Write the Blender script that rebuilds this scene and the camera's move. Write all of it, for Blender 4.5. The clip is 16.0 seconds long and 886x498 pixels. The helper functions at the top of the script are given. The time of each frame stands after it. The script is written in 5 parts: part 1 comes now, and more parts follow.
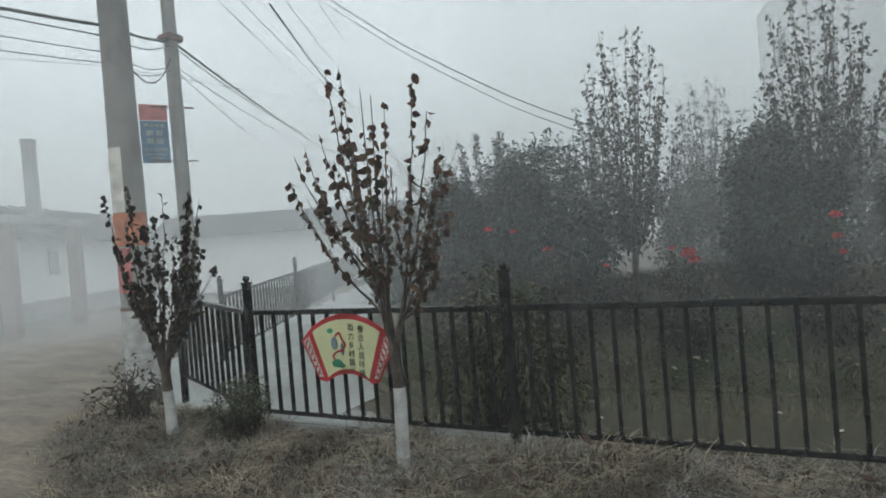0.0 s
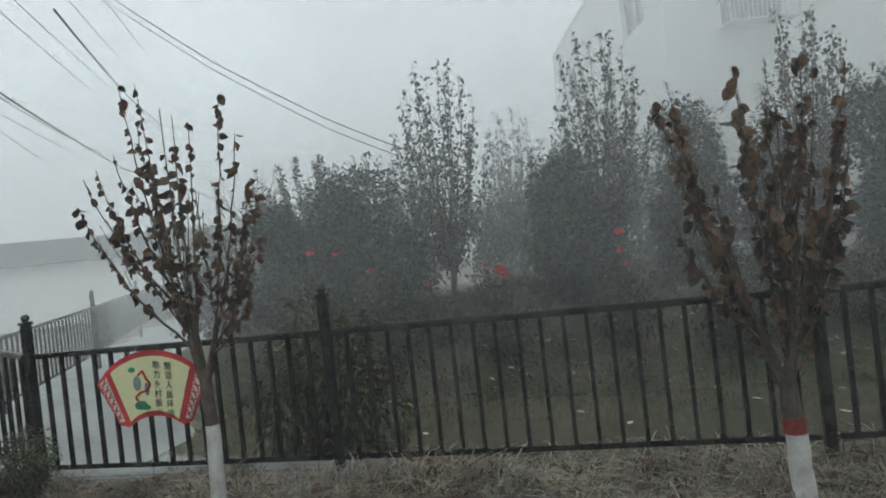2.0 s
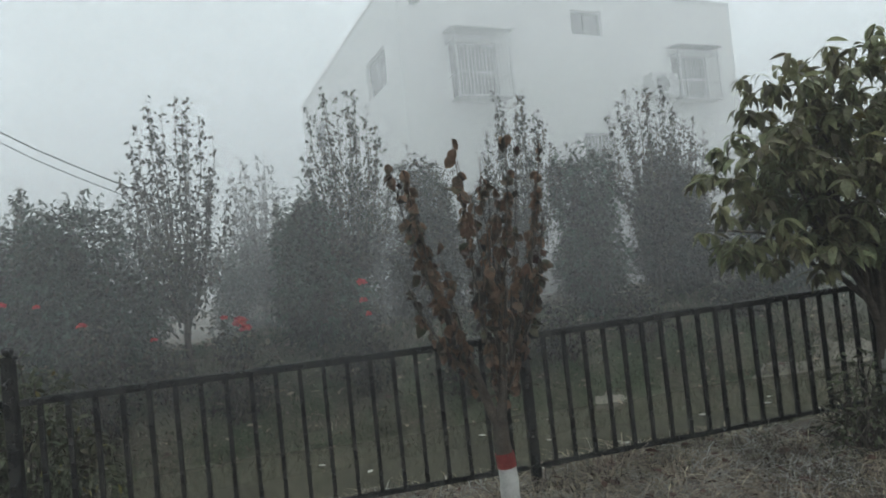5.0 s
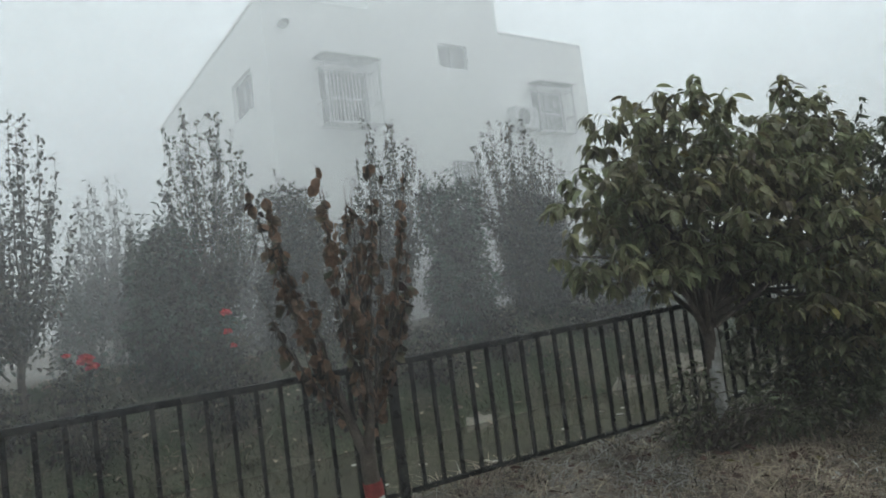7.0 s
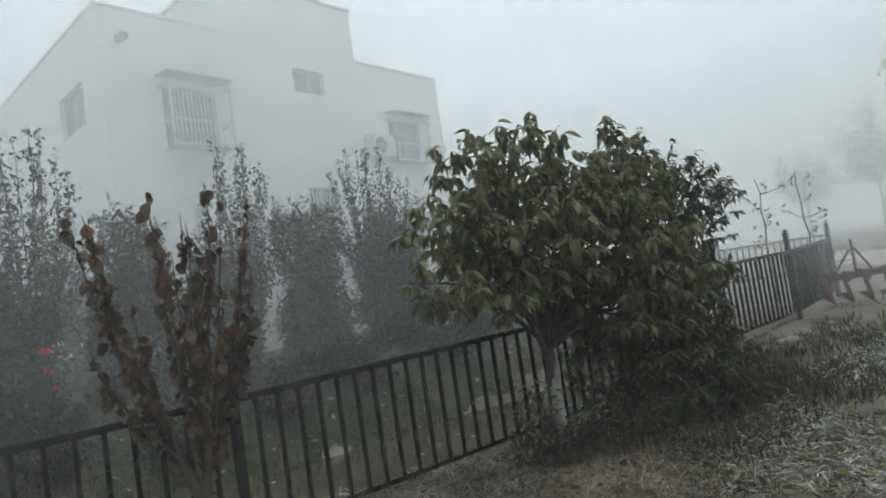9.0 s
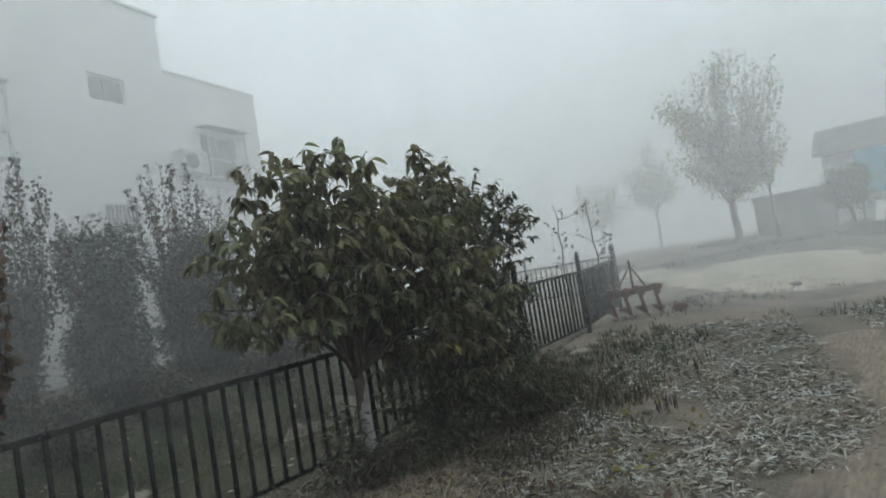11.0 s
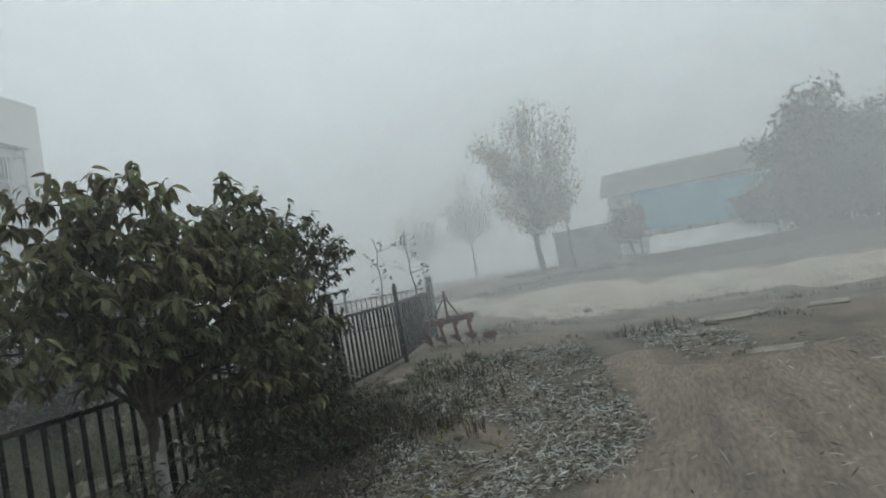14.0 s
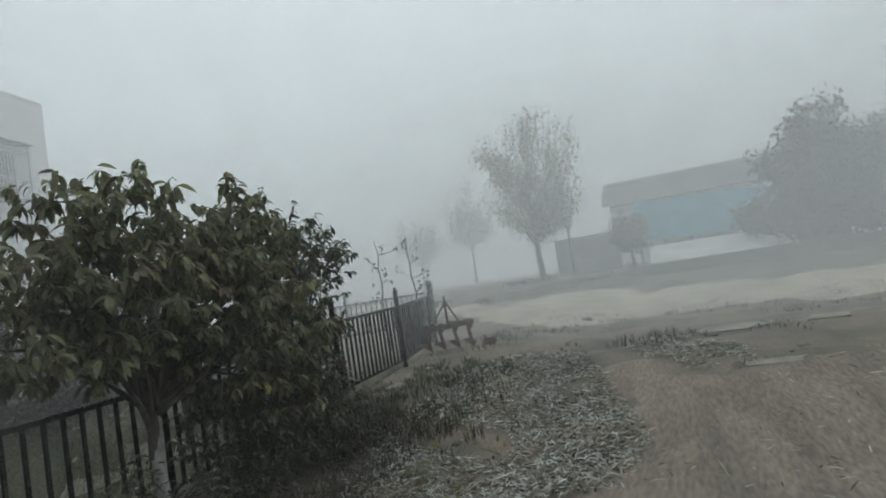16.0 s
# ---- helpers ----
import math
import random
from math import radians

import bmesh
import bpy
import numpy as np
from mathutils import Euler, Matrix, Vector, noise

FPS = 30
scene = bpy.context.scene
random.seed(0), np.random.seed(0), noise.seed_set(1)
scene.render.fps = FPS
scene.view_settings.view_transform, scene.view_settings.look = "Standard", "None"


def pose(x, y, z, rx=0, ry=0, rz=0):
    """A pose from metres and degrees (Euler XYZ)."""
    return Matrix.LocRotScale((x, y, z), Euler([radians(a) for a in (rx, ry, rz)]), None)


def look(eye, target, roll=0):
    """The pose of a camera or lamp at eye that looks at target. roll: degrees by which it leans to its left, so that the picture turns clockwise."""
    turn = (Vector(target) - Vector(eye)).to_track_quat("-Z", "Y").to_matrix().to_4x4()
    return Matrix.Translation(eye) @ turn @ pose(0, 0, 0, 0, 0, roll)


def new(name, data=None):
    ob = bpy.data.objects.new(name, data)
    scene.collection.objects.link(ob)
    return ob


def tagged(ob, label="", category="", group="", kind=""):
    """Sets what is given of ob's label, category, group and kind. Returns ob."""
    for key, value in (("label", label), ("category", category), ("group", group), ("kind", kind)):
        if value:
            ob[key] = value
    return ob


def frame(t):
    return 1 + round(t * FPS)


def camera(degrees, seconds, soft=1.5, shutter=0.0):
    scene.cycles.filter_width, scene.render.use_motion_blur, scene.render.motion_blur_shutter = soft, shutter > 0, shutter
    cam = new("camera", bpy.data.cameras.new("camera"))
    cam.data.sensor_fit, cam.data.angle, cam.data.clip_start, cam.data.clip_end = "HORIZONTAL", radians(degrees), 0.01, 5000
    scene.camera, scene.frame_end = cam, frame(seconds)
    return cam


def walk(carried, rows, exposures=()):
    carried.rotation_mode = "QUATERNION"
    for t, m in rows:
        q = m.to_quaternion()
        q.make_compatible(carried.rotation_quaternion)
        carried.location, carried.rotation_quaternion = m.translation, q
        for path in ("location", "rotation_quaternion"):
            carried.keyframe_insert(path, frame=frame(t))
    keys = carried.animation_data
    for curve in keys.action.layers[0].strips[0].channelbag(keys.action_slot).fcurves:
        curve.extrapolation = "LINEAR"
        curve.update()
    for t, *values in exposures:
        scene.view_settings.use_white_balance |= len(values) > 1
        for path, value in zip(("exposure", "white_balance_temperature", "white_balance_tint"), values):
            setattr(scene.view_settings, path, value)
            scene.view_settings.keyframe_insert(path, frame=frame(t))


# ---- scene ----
cam = camera(71.6, 16.0, soft=1.8)
PATH = [
    (0.0, -0.000, 0.000, 1.500, 28.00, -0.65, 4.70),
    (0.5, 0.011, 0.011, 1.500, 25.35, -0.55, 5.59),
    (1.0, 0.031, 0.010, 1.500, 20.77, -0.55, 5.68),
    (1.5, 0.061, 0.002, 1.500, 15.79, -0.35, 5.77),
    (2.0, 0.063, -0.004, 1.501, 11.85, -0.16, 6.42),
    (2.5, 0.069, -0.001, 1.509, 7.35, 0.18, 6.66),
    (3.0, 0.090, -0.004, 1.516, 2.20, 2.74, 6.43),
    (3.5, 0.108, -0.002, 1.509, -1.87, 2.96, 6.43),
    (4.0, 0.119, 0.006, 1.516, -5.97, 2.30, 6.18),
    (6.5, 0.141, -0.046, 1.523, -19.17, 2.15, 6.86),
    (7.0, 0.161, -0.053, 1.527, -23.40, 2.74, 7.20),
    (7.5, 0.165, -0.058, 1.526, -27.09, 3.45, 7.10),
    (8.0, 0.174, -0.053, 1.521, -29.06, 4.32, 7.25),
    (8.5, 0.195, -0.072, 1.525, -32.83, 3.92, 7.80),
    (9.0, 0.220, -0.091, 1.523, -36.53, 3.45, 8.40),
    (9.5, 0.240, -0.125, 1.527, -41.41, 3.40, 9.01),
    (12.0, 0.332, -0.217, 1.526, -60.03, 2.53, 9.20),
    (12.5, 0.345, -0.231, 1.521, -64.16, 2.43, 9.22),
    (13.0, 0.351, -0.242, 1.520, -66.25, 2.13, 9.46),
    (13.5, 0.349, -0.244, 1.527, -67.51, 2.44, 9.93),
    (14.0, 0.329, -0.255, 1.528, -69.37, 2.86, 10.15),
    (14.5, 0.327, -0.268, 1.538, -69.51, 3.01, 10.34),
    (15.0, 0.322, -0.255, 1.530, -69.97, 3.44, 10.12),
    (15.5, 0.320, -0.253, 1.523, -70.47, 3.36, 9.55),
    (16.0, 0.313, -0.241, 1.528, -69.42, 3.36, 8.89),
]


def carried_pose(x, y, z, yaw, pitch, roll):
    return pose(x, y, z, 0, 0, yaw) @ pose(0, 0, 0, 90 + pitch) @ pose(0, 0, 0, 0, 0, -roll)


walk(cam, [(t, carried_pose(*row)) for t, *row in PATH],
     exposures=[(0, -0.05), (4, 0.0), (7, 0.08), (9, 0.0), (12.5, -0.24), (16, -0.33)])

# ---- light: a thick overcast, foggy morning sky ----
world = bpy.data.worlds.new("overcast_sky")
scene.world = world
world.use_nodes = True
wn, wl = world.node_tree.nodes, world.node_tree.links
wn.clear()
w_out = wn.new("ShaderNodeOutputWorld")
w_bg = wn.new("ShaderNodeBackground")
w_tc = wn.new("ShaderNodeTexCoord")
w_sep = wn.new("ShaderNodeSeparateXYZ")
w_ramp = wn.new("ShaderNodeValToRGB")
w_ramp.color_ramp.elements[0].position = 0.0
w_ramp.color_ramp.elements[0].color = (0.43, 0.505, 0.53, 1)
w_ramp.color_ramp.elements[1].position = 0.75
w_ramp.color_ramp.elements[1].color = (0.785, 0.88, 0.92, 1)
mid = w_ramp.color_ramp.elements.new(0.3)
mid.color = (0.665, 0.755, 0.795, 1)
wl.new(w_tc.outputs["Generated"], w_sep.inputs[0])
wl.new(w_sep.outputs["Z"], w_ramp.inputs[0])
wl.new(w_ramp.outputs[0], w_bg.inputs["Color"])
wl.new(w_bg.outputs[0], w_out.inputs["Surface"])
w_bg.inputs["Strength"].default_value = 1.42

sun = new("sun", bpy.data.lights.new("sun", "SUN"))
sun.data.energy, sun.data.angle, sun.data.color = 0.5, radians(40), (1.0, 0.97, 0.92)
sun.matrix_world = look((6, -4, 20), (0, 4, 0))


# ---- materials ----
def mat(name, colour, rough=0.8, metal=0.0, vary=0.25, scale=6.0, fine=60.0, bump=0.15, tint=None, per_object=0.0, spec=0.3, translucent=0.0, per_island=0.0, stretch_by=None):
    """A noisy two-scale surface: broad stains towards tint, fine grain, and a little relief."""
    m = bpy.data.materials.new(name)
    m.use_nodes = True
    n, l = m.node_tree.nodes, m.node_tree.links
    b = n["Principled BSDF"]
    tc = n.new("ShaderNodeTexCoord")
    broad, grain = n.new("ShaderNodeTexNoise"), n.new("ShaderNodeTexNoise")
    broad.inputs["Scale"].default_value, broad.inputs["Detail"].default_value = scale, 5
    grain.inputs["Scale"].default_value, grain.inputs["Detail"].default_value = fine, 3
    geo = n.new("ShaderNodeNewGeometry")
    where = geo.outputs["Position"]
    if stretch_by:
        mp = n.new("ShaderNodeMapping")
        mp.inputs["Rotation"].default_value, mp.inputs["Scale"].default_value = (0, 0, radians(7)), stretch_by
        l.new(where, mp.inputs["Vector"])
        where = mp.outputs[0]
    for node in (broad, grain):
        l.new(where, node.inputs["Vector"])
    t = tint or tuple(c * 0.6 for c in colour)
    mix = n.new("ShaderNodeMix")
    mix.data_type = "RGBA"
    mix.inputs[6].default_value, mix.inputs[7].default_value = (*colour, 1), (*t, 1)
    ramp = n.new("ShaderNodeMapRange")
    ramp.inputs["From Min"].default_value, ramp.inputs["From Max"].default_value = 0.38, 0.66
    l.new(broad.outputs["Fac"], ramp.inputs["Value"])
    l.new(ramp.outputs[0], mix.inputs[0])
    hsv = n.new("ShaderNodeHueSaturation")
    l.new(mix.outputs[2], hsv.inputs["Color"])
    val = n.new("ShaderNodeMapRange")
    val.inputs["From Min"].default_value, val.inputs["From Max"].default_value = 0.25, 0.75
    val.inputs["To Min"].default_value, val.inputs["To Max"].default_value = 1 - vary, 1 + vary
    l.new(grain.outputs["Fac"], val.inputs["Value"])
    last = val.outputs[0]
    if per_object or per_island:
        src = n.new("ShaderNodeObjectInfo").outputs["Random"] if per_object else geo.outputs["Random Per Island"]
        amount = per_object or per_island
        rnd = n.new("ShaderNodeMapRange")
        rnd.inputs["To Min"].default_value, rnd.inputs["To Max"].default_value = 1 - amount, 1 + amount
        l.new(src, rnd.inputs["Value"])
        mul = n.new("ShaderNodeMath")
        mul.operation = "MULTIPLY"
        l.new(last, mul.inputs[0])
        l.new(rnd.outputs[0], mul.inputs[1])
        last = mul.outputs[0]
        hue = n.new("ShaderNodeMapRange")
        hue.inputs["To Min"].default_value, hue.inputs["To Max"].default_value = 0.5 - 0.05 * amount, 0.5 + 0.05 * amount
        l.new(src, hue.inputs["Value"])
        l.new(hue.outputs[0], hsv.inputs["Hue"])
    l.new(last, hsv.inputs["Value"])
    l.new(hsv.outputs[0], b.inputs["Base Color"])
    b.inputs["Roughness"].default_value, b.inputs["Metallic"].default_value = rough, metal
    b.inputs["Specular IOR Level"].default_value = spec
    if bump:
        bn = n.new("ShaderNodeBump")
        bn.inputs["Strength"].default_value, bn.inputs["Distance"].default_value = bump, 0.02
        l.new(grain.outputs["Fac"], bn.inputs["Height"])
        l.new(bn.outputs[0], b.inputs["Normal"])
    if translucent:
        tr, mx = n.new("ShaderNodeBsdfTranslucent"), n.new("ShaderNodeMixShader")
        l.new(hsv.outputs[0], tr.inputs["Color"])
        mx.inputs[0].default_value = translucent
        l.new(b.outputs[0], mx.inputs[1])
        l.new(tr.outputs[0], mx.inputs[2])
        l.new(mx.outputs[0], n["Material Output"].inputs["Surface"])
    return m


M_soil = mat("soil", (0.175, 0.145, 0.115), 0.95, vary=0.35, scale=1.3, fine=45, bump=0.6, tint=(0.10, 0.095, 0.075))
M_bank = mat("bank_soil", (0.1, 0.093, 0.07), 0.95, vary=0.4, scale=1.6, fine=30, bump=0.7, tint=(0.06, 0.075, 0.045))
M_sand = mat("pale_sand", (0.27, 0.25, 0.21), 0.95, vary=0.25, scale=2.5, fine=40, bump=0.5, tint=(0.16, 0.145, 0.115))
M_road = mat("dusty_road", (0.2, 0.165, 0.13), 0.95, vary=0.32, scale=2.2, fine=26, bump=0.8, tint=(0.125, 0.106, 0.087), stretch_by=(0.28, 1.2, 1))
M_pale_road = mat("far_pale_road", (0.36, 0.325, 0.255), 0.95, vary=0.2, scale=0.9, fine=20, bump=0.4, tint=(0.26, 0.235, 0.185), stretch_by=(0.3, 1.0, 1))
M_concrete = mat("concrete", (0.33, 0.34, 0.33), 0.9, vary=0.15, scale=1.5, fine=50, bump=0.2, tint=(0.26, 0.27, 0.26))
M_pole = mat("pole_concrete", (0.24, 0.235, 0.22), 0.9, vary=0.15, scale=2.0, fine=70, bump=0.2, tint=(0.16, 0.155, 0.15))
M_black = mat("black_fence_paint", (0.009, 0.01, 0.011), 0.26, vary=0.3, scale=8, fine=90, bump=0.05, tint=(0.025, 0.025, 0.024), spec=0.5)
M_wall = mat("white_plaster", (0.8, 0.8, 0.785), 0.95, vary=0.06, scale=0.5, fine=25, bump=0.08, tint=(0.73, 0.735, 0.725))
M_render = mat("grey_render", (0.3, 0.3, 0.29), 0.95, vary=0.1, scale=0.8, fine=30, bump=0.1)
M_white_metal = mat("white_metal_bar", (0.6, 0.61, 0.6), 0.5, vary=0.08, bump=0)
M_frame = mat("grey_aluminium", (0.2, 0.21, 0.21), 0.5, vary=0.08, bump=0)
M_glass_dark = mat("dark_window_glass", (0.04, 0.045, 0.05), 0.12, vary=0.1, bump=0, spec=0.6)
M_roof = mat("grey_roof_tile", (0.07, 0.07, 0.072), 0.9, vary=0.2, scale=2, fine=20, bump=0.3)
M_water = mat("murky_water", (0.085, 0.082, 0.06), 0.08, vary=0.1, scale=0.8, fine=4, bump=0.03, tint=(0.07, 0.069, 0.052), spec=0.5)
M_bark = mat("grey_brown_bark", (0.085, 0.07, 0.058), 0.95, vary=0.35, scale=14, fine=120, bump=0.5)
M_limewash = mat("limewash", (0.5, 0.5, 0.48), 0.95, vary=0.2, scale=9, fine=120, bump=0.4, tint=(0.33, 0.32, 0.3))
M_old_limewash = mat("old_limewash", (0.3, 0.3, 0.285), 0.95, vary=0.25, scale=12, fine=120, bump=0.4, tint=(0.16, 0.15, 0.135))
M_red_band = mat("red_paint_band", (0.22, 0.035, 0.03), 0.8, vary=0.2, scale=12, fine=80)
M_leaf_withered = mat("dark_withered_leaf", (0.03, 0.028, 0.022), 0.75, vary=0.3, scale=20, fine=90, per_object=0.4, tint=(0.045, 0.03, 0.024), translucent=0.2)
M_leaf_brown = mat("withered_leaf", (0.115, 0.062, 0.045), 0.7, vary=0.3, scale=20, fine=90, per_object=0.5, tint=(0.055, 0.04, 0.03), translucent=0.3)
M_leaf_olive = mat("dull_olive_leaf", (0.05, 0.052, 0.032), 0.7, vary=0.3, scale=20, fine=90, per_object=0.5, tint=(0.07, 0.045, 0.03), translucent=0.25)
M_leaf_dark = mat("dark_green_leaf", (0.042, 0.066, 0.047), 0.65, vary=0.3, scale=3, fine=60, per_island=0.75, tint=(0.035, 0.032, 0.022), translucent=0.3)
M_leaf_sap = mat("sapling_leaf", (0.036, 0.041, 0.031), 0.75, vary=0.3, scale=3, fine=60, per_island=0.7, tint=(0.055, 0.04, 0.03), translucent=0.3)
M_leaf_peach = mat("peach_leaf", (0.175, 0.185, 0.1), 0.5, vary=0.3, scale=2.5, fine=70, per_island=0.55, tint=(0.15, 0.125, 0.07), translucent=0.55, spec=0.45)
M_leaf_yellow = mat("yellowing_leaf", (0.2, 0.17, 0.055), 0.6, vary=0.25, scale=6, fine=70, per_island=0.4, translucent=0.35)
M_shrub = mat("olive_shrub_leaf", (0.095, 0.11, 0.064), 0.55, vary=0.3, scale=3, fine=70, per_island=0.5, tint=(0.05, 0.042, 0.026), translucent=0.3)
M_dry = mat("dry_grass", (0.3, 0.245, 0.19), 0.9, vary=0.2, scale=2.2, fine=50, bump=0, per_island=0.7, tint=(0.11, 0.09, 0.068), translucent=0.2)
M_frost = mat("frosted_grass", (0.34, 0.335, 0.31), 0.9, vary=0.2, scale=1.0, fine=50, bump=0, per_island=0.4, tint=(0.2, 0.19, 0.165), translucent=0.2)
M_weed = mat("dark_weed", (0.1, 0.085, 0.062), 0.9, vary=0.3, scale=2, fine=60, bump=0, per_island=0.5, tint=(0.05, 0.05, 0.035), translucent=0.2)
M_green_grass = mat("green_grass", (0.06, 0.08, 0.042), 0.85, vary=0.3, scale=1.5, fine=50, bump=0, per_island=0.5, tint=(0.085, 0.08, 0.054), translucent=0.25)
M_straw = mat("pale_husk", (0.36, 0.37, 0.34), 0.9, vary=0.2, scale=3, fine=60, bump=0, per_island=0.45, tint=(0.27, 0.25, 0.2))
M_flower = mat("red_petal", (0.55, 0.045, 0.06), 0.6, vary=0.2, scale=20, fine=90, bump=0, per_island=0.25, translucent=0.3)
M_far_leaf = mat("far_leaf", (0.3, 0.26, 0.12), 0.8, vary=0.3, scale=1, fine=20, bump=0, per_island=0.5, translucent=0.3)
M_rust = mat("rusty_steel", (0.15, 0.07, 0.055), 0.85, metal=0.2, vary=0.3, scale=8, fine=80, bump=0.3, tint=(0.07, 0.05, 0.045))
M_cable = mat("black_cable", (0.03, 0.03, 0.03), 0.7, vary=0.1, bump=0)
M_blue = mat("blue_hoarding", (0.03, 0.31, 0.46), 0.7, vary=0.12, scale=1.2, fine=12, bump=0.05, tint=(0.13, 0.46, 0.56))
M_sign_red = mat("sign_red", (0.5, 0.045, 0.05), 0.5, vary=0.08, bump=0)
M_sign_cream = mat("sign_cream", (0.66, 0.65, 0.38), 0.5, vary=0.06, bump=0, tint=(0.6, 0.62, 0.36))
M_sign_white = mat("sign_white", (0.7, 0.66, 0.6), 0.5, vary=0.06, bump=0)
M_sign_green = mat("sign_green", (0.05, 0.3, 0.16), 0.5, vary=0.1, bump=0)
M_sign_black = mat("sign_black", (0.03, 0.04, 0.03), 0.5, vary=0.1, bump=0)
M_banner_blue = mat("banner_blue", (0.07, 0.16, 0.26), 0.6, vary=0.1, bump=0)
M_banner_red = mat("banner_red", (0.5, 0.13, 0.12), 0.6, vary=0.1, bump=0)
M_brick = mat("dark_brick", (0.16, 0.08, 0.06), 0.9, vary=0.2, scale=4, fine=40)
M_post_paint = mat("orange_paper", (0.5, 0.16, 0.07), 0.8, vary=0.15, scale=6)
M_plaque = mat("grey_plaque", (0.2, 0.26, 0.28), 0.6, vary=0.1, bump=0)


# ---- helpers of this scene ----
rng = np.random.default_rng(7)


def link_mesh(name, verts, faces, material, parent=None, label="", smooth=False):
    """One mesh object from vertex and face lists (arrays of equal-length faces are taken fast)."""
    me = bpy.data.meshes.new(name)
    if isinstance(faces, np.ndarray):
        v, fa = np.asarray(verts, dtype=np.float32), np.asarray(faces, dtype=np.int32)
        k = fa.shape[1]
        me.vertices.add(len(v))
        me.vertices.foreach_set("co", v.ravel())
        me.loops.add(fa.size)
        me.loops.foreach_set("vertex_index", fa.ravel())
        me.polygons.add(len(fa))
        me.polygons.foreach_set("loop_start", np.arange(0, fa.size, k, dtype=np.int32))
        me.update(calc_edges=True)
    else:
        me.from_pydata([tuple(p) for p in verts], [], [tuple(q) for q in faces])
        me.update()
    me.materials.append(material)
    if smooth:
        me.polygons.foreach_set("use_smooth", np.ones(len(me.polygons), dtype=bool))
    ob = new(name, me)
    if parent is not None:
        ob.parent = parent
    if label:
        ob["label"] = label
    return ob


def part(name, bm, material, parent=None, label="", smooth=False):
    me = bpy.data.meshes.new(name)
    bm.to_mesh(me)
    bm.free()
    me.materials.append(material)
    if smooth:
        me.polygons.foreach_set("use_smooth", np.ones(len(me.polygons), dtype=bool))
    ob = new(name, me)
    if parent is not None:
        ob.parent = parent
    if label:
        ob["label"] = label
    return ob


def shared(name, me, parent, m):
    ob = new(name, me)
    ob.parent = parent
    ob.matrix_basis = m
    return ob


def thing(name, at, label, category, group="", kind=""):
    ob = new(name)
    ob.empty_display_size = 0.1
    ob.matrix_world = at if isinstance(at, Matrix) else Matrix.Translation(at)
    return tagged(ob, label, category, group, kind)


def box(sx, sy, sz, at=(0, 0, 0), bevel=0.0, turn=None):
    bm = bmesh.new()
    bmesh.ops.create_cube(bm, size=1)
    bmesh.ops.scale(bm, vec=(sx, sy, sz), verts=bm.verts)
    if bevel:
        bmesh.ops.bevel(bm, geom=bm.edges[:], offset=bevel, segments=2, affect="EDGES")
    if turn is not None:
        bmesh.ops.transform(bm, matrix=turn, verts=bm.verts)
    bmesh.ops.translate(bm, vec=at, verts=bm.verts)
    return bm


def merge(*bms):
    out = bmesh.new()
    for b in bms:
        tmp = bpy.data.meshes.new("tmp")
        b.to_mesh(tmp)
        b.free()
        out.from_mesh(tmp)
        bpy.data.meshes.remove(tmp)
    return out


def tube_arrays(points, radii, sides=6):
    """Vertices and quads of a tapering tube along points."""
    p = np.asarray(points, float)
    r = np.asarray(radii, float)
    d = np.gradient(p, axis=0)
    d /= np.linalg.norm(d, axis=1)[:, None] + 1e-9
    ref = np.where(np.abs(d[:, 2:3]) > 0.9, np.array([[1.0, 0, 0]]), np.array([[0, 0, 1.0]]))
    u = np.cross(d, ref)
    u /= np.linalg.norm(u, axis=1)[:, None] + 1e-9
    w = np.cross(d, u)
    a = np.linspace(0, 2 * np.pi, sides, endpoint=False)
    v = p[:, None] + r[:, None, None] * (np.cos(a)[None, :, None] * u[:, None] + np.sin(a)[None, :, None] * w[:, None])
    n = len(p)
    i, k = np.meshgrid(np.arange(n - 1), np.arange(sides), indexing="ij")
    k2 = (k + 1) % sides
    f = np.stack([i * sides + k, i * sides + k2, (i + 1) * sides + k2, (i + 1) * sides + k], -1).reshape(-1, 4)
    return v.reshape(-1, 3), f


def join_arrays(parts_list):
    vs, fs, o = [], [], 0
    for v, f in parts_list:
        vs.append(v)
        fs.append(f + o)
        o += len(v)
    return np.concatenate(vs), np.concatenate(fs)


def leaf_template(length, width, droop=0.35, fold=0.25, ws=(0.22, 1.0, 0.78, 0.06)):
    """A pointed leaf along +y, folded at the midrib and bent down; ws gives its width along the way; quads only."""
    ys = np.linspace(0, 1, len(ws)) ** 0.9
    v = []
    for y, w in zip(ys, ws):
        z = -droop * y * y * length
        for s in (-1, 0, 1):
            v.append((s * w * width / 2, y * length, z + abs(s) * w * fold * width / 2))
    f = []
    for i in range(len(ws) - 1):
        for s in range(2):
            a = i * 3 + s
            f.append((a, a + 1, a + 4, a + 3))
    return np.array(v), np.array(f)


BROAD = (0.1, 0.62, 0.93, 1.0, 0.88, 0.56, 0.06)


